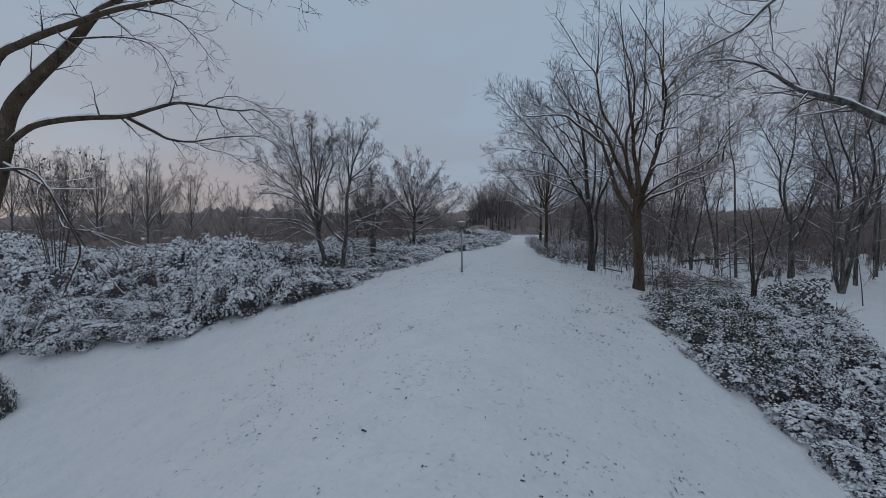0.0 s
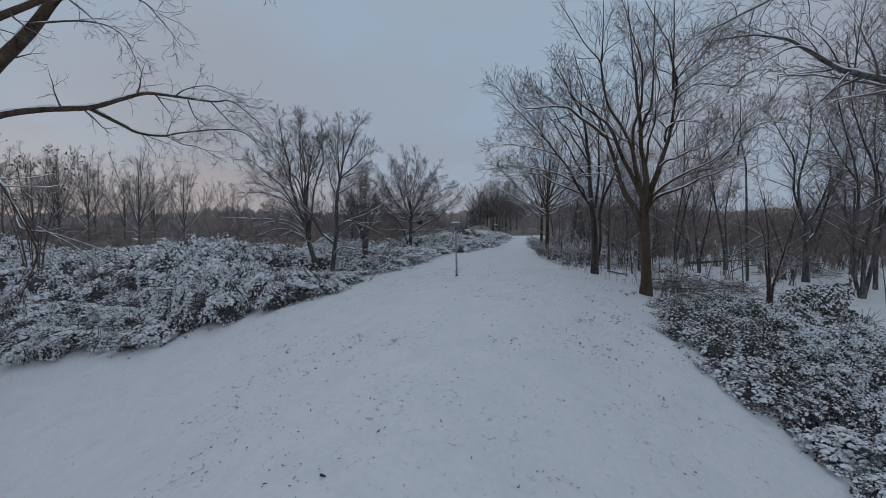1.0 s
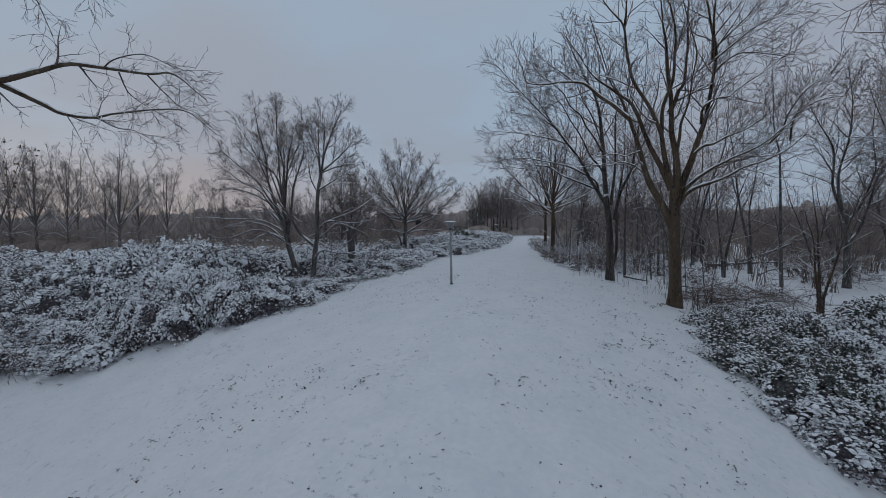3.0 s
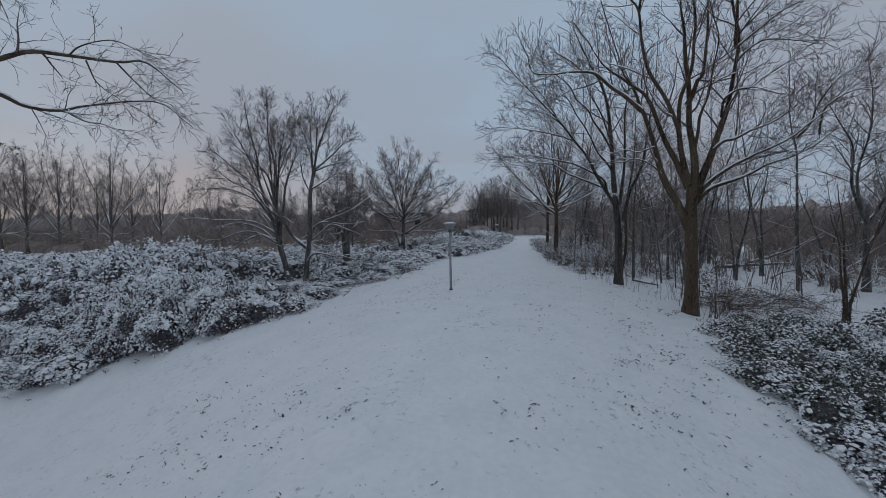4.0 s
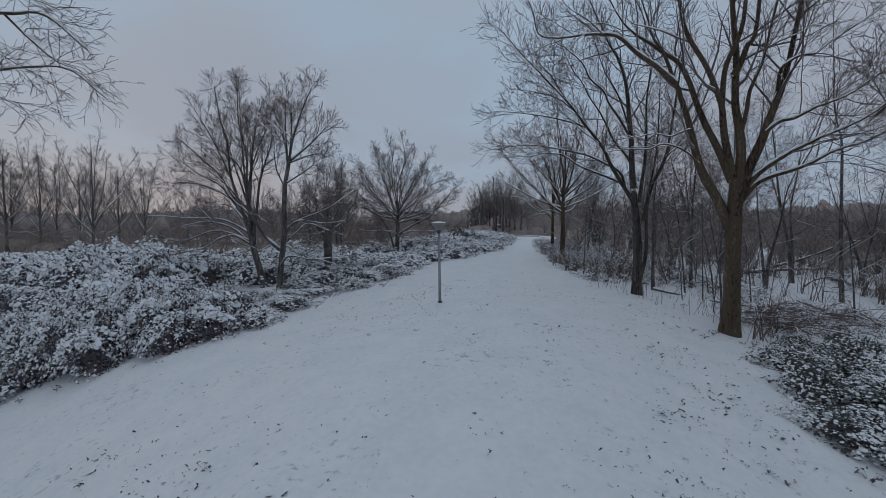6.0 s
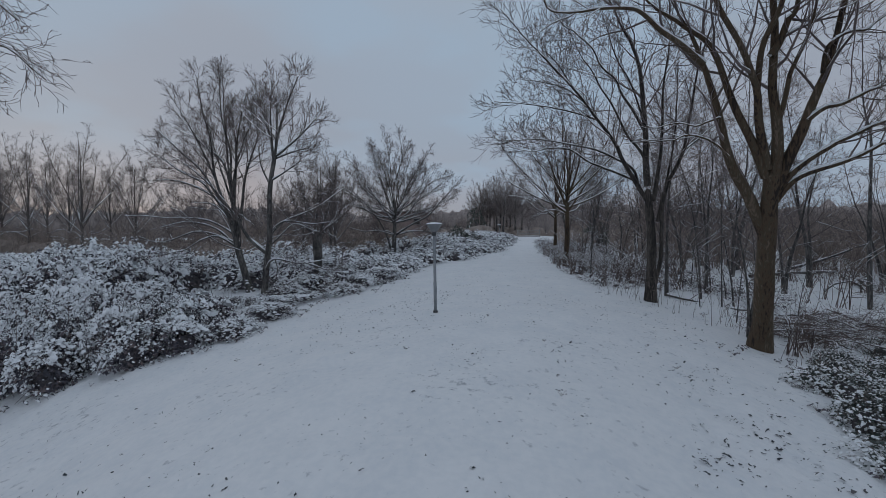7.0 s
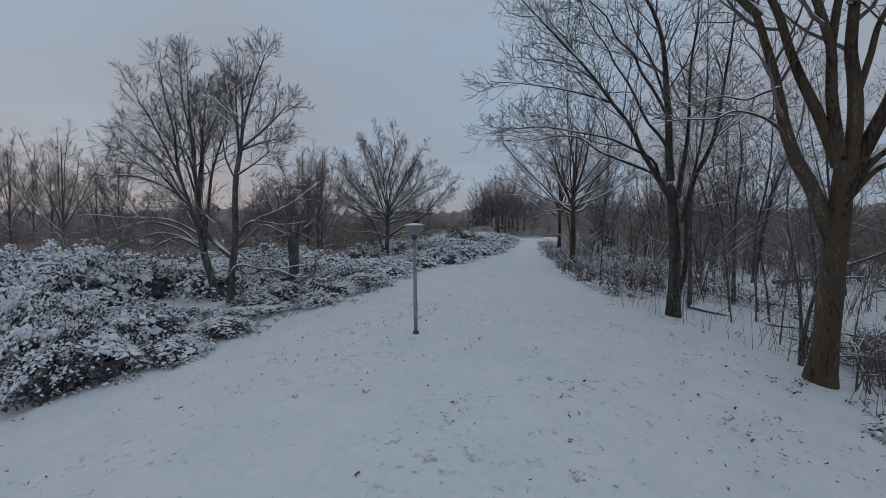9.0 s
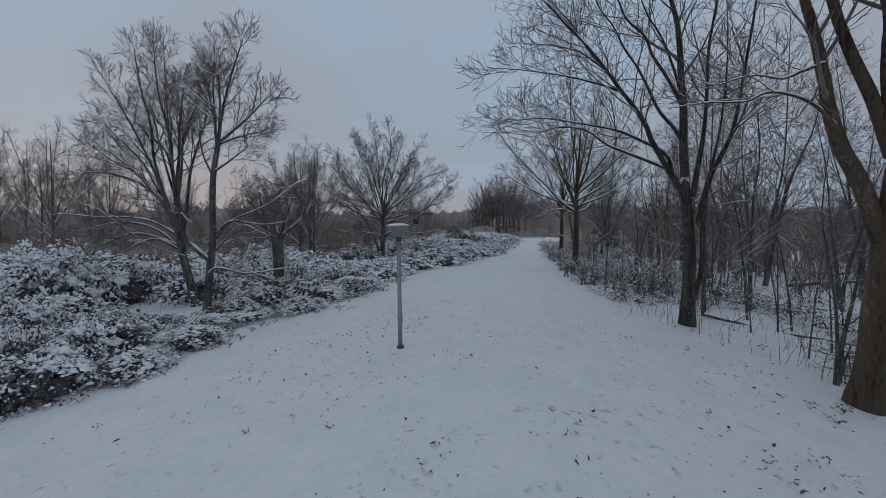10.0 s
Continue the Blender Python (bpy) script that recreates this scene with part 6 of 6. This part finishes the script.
# twigs with withered leaves beside the oak's foot
for k, (x, y, s) in enumerate(((5.55, 20.1, 0.9), (6.1, 20.7, 1.0), (5.2, 21.2, 0.8))):
    sk = shrub(96 + k, 1.3, 7, 0.0035, (5, 3))
    e = thing("withered_shrub", x, y, gz(x, y), "thin twiggy growth with a few withered leaves beside the oak", "shrub", "withered shrubs")
    part("brushwood", sk.mesh("brushwood", lambda lv: True, lambda lv: 3), CANE, e)
    part("snow_cover", sk.snow("snow_cover", 2, 0.3), SNOW_CLUMP, e, "snow lying on the twigs")
    tips = np.array([l[0][-1] for l in sk.lines if l[2] >= 2])[::3]
    v, f = scatter(LEAF_V, LEAF_F, tips, np.random.RandomState(k).normal(0, 1, tips.shape), np.random.RandomState(k + 6).uniform(0.04, 0.08, len(tips)), np.random.RandomState(k + 7).uniform(0, 6.28, len(tips)), seed=k)
    part("foliage", mesh_np("foliage", v, tris=f, smooth=False), WITHERED, e, "withered brown leaves")
for x, y, s in ((6.0, 18.6, 0.5), (7.3, 18.7, 0.6), (7.9, 19.5, 0.6), (8.7, 20.5, 0.6), (8.1, 21.5, 0.5), (9.3, 19.3, 0.6), (5.9, 19.35, 0.42), (6.4, 19.0, 0.5), (6.3, 19.9, 0.4), (7.0, 19.8, 0.5)):
    put_bush(green_right, x, y, s, 0.36, 50 * x)

# dry stalks standing in the snow round the trunks
lines = []
for k in range(200):
    y = br.uniform(18.6, 25.5)
    x = edge_x(RIGHT_EDGE, y) + br.uniform(-0.3, 3.6)
    h = 0.2 + 1.4 * br.random() ** 2.2
    z = gz(x, y)
    lx, ly = br.gauss(0, 0.28) * h, br.gauss(0, 0.28) * h
    c = spline([(x, y, z - 0.03), (x + lx * 0.4, y + ly * 0.4, z + h * 0.5), (x + lx, y + ly, z + h)], 5)
    lines.append((c, np.linspace(0.006, 0.003, 5), 3))
    if h > 0.6:
        for q in range(2):
            a = c[2 + q]
            lines.append((spline([a, a + (br.gauss(0, .12), br.gauss(0, .12), 0.12), a + (br.gauss(0, .2), br.gauss(0, .2), 0.28)], 4), np.linspace(0.004, 0.002, 4), 3))
stalks = new("dry_stalks", tubes("dry_stalks", lines, lambda lv: 3))
stalks.data.materials.append(CANE)
tagged(stalks, "thin brown stalks and suckers standing in the snow", "dry stalks", kind="stuff")


# many-stemmed tree with ivy on its foot
sk = wood_tree(49, 4.6, 0.9, 3, 0.005, (6, 4, 3), bare=0.3, r0=0.07)
AT = (9.75, 21.3, gz(9.75, 21.3))
e = tree("ivied_tree", sk, AT, "many-stemmed bare tree with ivy on its lower stems", bark=MOSSY_BARK, share=0.4, sides=sides_rough, wood=0)
ir = np.random.RandomState(77)
P, N = [], []
for pts, rad, level in sk.lines:
    if level == 0:
        for k in range(90):
            s = ir.rand() ** 1.6 * 4.5
            i = int(s)
            c = pts[i] * (1 - s + i) + pts[i + 1] * (s - i)
            d = unit(ir.normal(0, 1, 3) * (1, 1, 0.3))
            P.append(c + d * (rad[i] + 0.05 * ir.rand()))
            N.append(d + (0, 0, 0.3))
v, f = scatter(LEAF_V, LEAF_F, np.array(P), np.array(N), ir.uniform(0.05, 0.10, len(P)), ir.uniform(0, 6.28, len(P)), seed=9)
part("foliage", mesh_np("foliage", v, tris=f, smooth=False), LEAF, e, "dark ivy leaves")

# low brown undergrowth along the right edge and through the wood
under = []
under_src = [[(k_.mesh("under", lambda lv: True, lambda lv: 3), CANE), (k_.snow("under_snow", 1, 0.6, part_of=0.6), SNOW_CLUMP)] for k_ in (shrub(68, 1.3, 12, 0.005, (6, 3)), shrub(69, 1.7, 10, 0.005, (6, 3)))]


def undergrow(x, y, s):
    m = pose(x, y, gz(x, y), 0, 0, br.uniform(0, 360)) @ Matrix.Diagonal((s * 1.2, s * 1.2, s, 1))
    for me, mat in under_src[br.randrange(2)]:
        under.append((me, mat, m))


for k in range(46):
    y = br.uniform(26.5, 44)
    undergrow(edge_x(RIGHT_EDGE, y) + br.uniform(0.25, 2.2), y, br.uniform(0.4, 0.65))
for k in range(26):
    y = br.uniform(27.5, 36)
    undergrow(edge_x(RIGHT_EDGE, y) + br.uniform(0.3, 3.4), y, br.uniform(0.5, 0.75))
for k in range(40):
    y = br.uniform(19, 40)
    undergrow(10.5 + 0.25 * (y - 19) + br.random() ** 1.2 * 24, y, br.uniform(0.6, 1.1))
for k in range(46):
    y = br.uniform(27, 48)
    undergrow(edge_x(RIGHT_EDGE, y) + 2 + br.random() * 20, y, br.uniform(0.6, 1.1))
joined("undergrowth", under, "tangled brown leafless undergrowth flecked with snow", "undergrowth")


# ---------------------------------------------------------------- fallen wood
def log(a, b, r0, r1, seed, label="fallen trunk lying in the wood, topped with snow"):
    rr = np.random.RandomState(seed)
    a, b = np.array(a, float), np.array(b, float)
    e = thing("fallen_log", a[0], a[1], a[2], label, "log", "fallen logs")
    sk = Skeleton(seed, (5, 3), (0.9, 0.5), (50, 45), (0.15, 0.0), 0.006)
    q1, q2 = ((2 * a + b) / 3 + rr.normal(0, 0.16, 3) * (1, 1, 0.35), (a + 2 * b) / 3 + rr.normal(0, 0.16, 3) * (1, 1, 0.35))
    sk.limb([(0, 0, 0), tuple(q1 - a), tuple(q2 - a), tuple(b - a)], r0, r1, 0, n=16, bare=0.15, twist=0.14, kids=9)
    part("trunk", sk.mesh("trunk", lambda lv: lv == 0, lambda lv: 9), BARK, e)
    part("brushwood", sk.mesh("brushwood", lambda lv: lv > 0, lambda lv: 4), TWIG, e)
    part("snow_cover", sk.snow("snow_cover", 2, 0.9), SNOW_CLUMP, e, "snow lying along the wood")


def on(x, y, dz):
    return (x, y, gz(x, y) + dz)


log(on(4.2, 25.4, 0.08), on(8.4, 23.4, 0.03), 0.042, 0.015, 401)
log(on(16.8, 38.6, 0.16), on(15.2, 31.4, 0.10), 0.15, 0.09, 409, "fallen trunk with broken branches, topped with snow")
log(on(16.6, 38.2, 0.10), on(13.2, 29.0, 0.08), 0.10, 0.04, 402, "fallen limb with broken branches, topped with snow")
log(on(14.4, 40.6, 0.05), (17.6, 38.0, 1.7), 0.10, 0.03, 403, "fallen trunk propped on another, topped with snow")
log(on(12.2, 31.6, 0.05), on(15.4, 33.6, 0.75), 0.06, 0.02, 413, "fallen limb propped on its branches, topped with snow")
log(on(7.2, 22.2, 0.10), on(9.9, 24.0, 0.05), 0.055, 0.02, 411)
log(on(6.2, 21.6, 0.25), on(8.4, 21.9, 0.04), 0.035, 0.012, 412, "cut branch lying beside the oak, topped with snow")
log(on(11.0, 36.0, 0.1), on(16.0, 38.0, 0.5), 0.12, 0.05, 405)

# heap of cut brushwood beside the oak
def brush_pile(x, y, rad, high, count, seed):
    r = np.random.RandomState(seed)
    e = thing("brush_pile", x, y, gz(x, y), "heap of cut branches beside the oak, dusted with snow", "brush pile", "brush piles")
    sk = Skeleton(seed, (3, 5, 3), (0.6, 0.5, 0.25), (40, 46, 45), (0.05, 0.05, 0.0), 0.004, wob=0.25)
    for k in range(count):
        az, ln = r.uniform(0, 6.28), r.uniform(0.6, 1.9)
        cx, cy = r.normal(0, rad * 0.4, 2)
        z = high * max(0.05, 1 - (cx * cx + cy * cy) / (rad * rad)) * r.uniform(0.1, 1)
        dx, dy, dz = math.cos(az) * ln / 2, math.sin(az) * ln / 2, r.normal(0, 0.22)
        base = gz(x, y)
        p = [(cx - dx, cy - dy, z - dz), (cx + r.normal(0, .16), cy + r.normal(0, .16), z + r.normal(0.06, 0.1)), (cx + dx, cy + dy, z + dz)]
        p = [(a_, b_, max(c_, gz(x + a_, y + b_) - base + 0.02)) for a_, b_, c_ in p]
        sk.limb(p, r.uniform(0.007, 0.02), 0.004, 1, n=8, bare=0.2, twist=0.06)
    part("brushwood", sk.mesh("brushwood", lambda lv: True, lambda lv: 4 if lv == 1 else 3), CANE, e)
    part("snow_cover", sk.snow("snow_cover", 1, 0.8, part_of=0.4), SNOW_CLUMP, e, "snow lying on the branches")


brush_pile(6.7, 21.7, 1.4, 0.5, 60, 501)
brush_pile(9.4, 23.4, 1.9, 0.4, 50, 502)
brush_pile(15.5, 30.5, 2.2, 0.9, 50, 503)

# ---------------------------------------------------------------- lamp posts
def turned(name, rings, sides=24):
    """A round body from its outline, as (radius, height) from the bottom up."""
    th = np.arange(sides) * 2 * math.pi / sides
    V = np.array([[(r * math.cos(t), r * math.sin(t), z) for t in th] for r, z in rings])
    ids = np.arange(len(rings) * sides).reshape(-1, sides)
    nx = np.roll(ids, -1, axis=1)
    return mesh_np(name, V, np.stack([ids[:-1], nx[:-1], nx[1:], ids[1:]], -1).reshape(-1, 4))


MILKY = material("milky_plastic", [(0.3, (0.165, 0.166, 0.173)), (0.7, (0.218, 0.219, 0.226))], scale=7.0, rough=0.35, bump=0.03, spec=0.5)


def lamp_post(x, y, turn, label, lean=-0.9):
    e = thing("lamp_post", x, y, gz(x, y), label, "lamp post", "lamp posts")
    part("post", turned("post", [(0.0, -0.1), (0.040, -0.1), (0.040, 0.75), (0.036, 0.78), (0.034, 1.96), (0.0, 1.96)]), STEEL, e)
    part("foot_collar", turned("foot_collar", [(0.05, -0.05), (0.062, -0.03), (0.062, 0.035), (0.05, 0.05), (0.03, 0.05)]), DARK_STEEL, e, "dark collar at the foot")
    part("access_door", block("access_door", 0.012, 0.05, 0.20, (0.037, 0, 0.55), 0.003), STEEL, e, "small service door")
    part("collar", turned("collar", [(0.0, 1.92), (0.046, 1.92), (0.05, 1.94), (0.05, 2.0), (0.066, 2.015), (0.0, 2.015)]), DARK_STEEL, e, "dark collar under the lantern")
    part("shade", turned("shade", [(0.0, 2.012), (0.068, 2.012), (0.075, 2.02), (0.185, 2.185), (0.19, 2.195), (0.0, 2.195)]), MILKY, e, "milky lantern that narrows downwards")
    part("lid", turned("lid", [(0.0, 2.190), (0.205, 2.190), (0.218, 2.196), (0.215, 2.206), (0.12, 2.228), (0.0, 2.236)]), PLATE, e, "shallow grey lid")
    part("snow_cover", turned("snow_cover", [(0.205, 2.203), (0.200, 2.214), (0.16, 2.232), (0.09, 2.246), (0.0, 2.252)]), SNOW_CLUMP, e, "cap of snow on the lid")
    e.rotation_euler = (0, radians(lean), radians(turn))
    return e


lamp_post(-2.6, 19.3, 8, "slim galvanised lamp post with a small cone-shaped lantern under snow")
lamp_post(-4.9, 57.0, 0, "slim lamp post with a cone-shaped lantern by the distant bend", lean=0.5)

# ---------------------------------------------------------------- house behind the trees
hx, hy = -27.4, 92.0
house = thing("house", hx, hy, gz(hx, hy), "brown brick house half hidden behind bare trees", "house")
part("wall", block("wall", 9.4, 8, 5.0, (0, 0, 2.5), 0.02), HAZY_BRICK, house)
roof = part("roof", block("roof", 9.8, 8.4, 0.3, (0, 0, 5.15), 0.03), ROOF, house, "flat brown roof edge")
part("roof_snow", block("roof_snow", 9.6, 8.2, 0.16, (0, 0, 5.38), 0.06), SNOW, roof, "snow on the flat roof")
for k in (2.45,):
    w = part("window", block("window", 1.3, 0.12, 1.2, (-6.5 + 4.3 * k, -4.03, 3.5), 0.02), PAINT, house, "grey window frame")
    part("pane", block("pane", 1.06, 0.05, 0.96, (-6.5 + 4.3 * k, -4.10, 3.5), 0.0), GLASS, w, "dark glass")

# gate and posts across the end of the path
gate = thing("gate", -2.6, 80.0, gz(-2.6, 80.0), "pale weathered field gate at the end of the path", "gate")
for k in range(5):
    part("rail", block("rail", 3.4, 0.06, 0.09, (0, 0, 0.3 + 0.23 * k), 0.01), PAINT, gate)
for x in (-1.7, 1.7):
    part("gate_post", block("gate_post", 0.16, 0.16, 1.5, (x, 0, 0.7), 0.02), PAINT, gate)
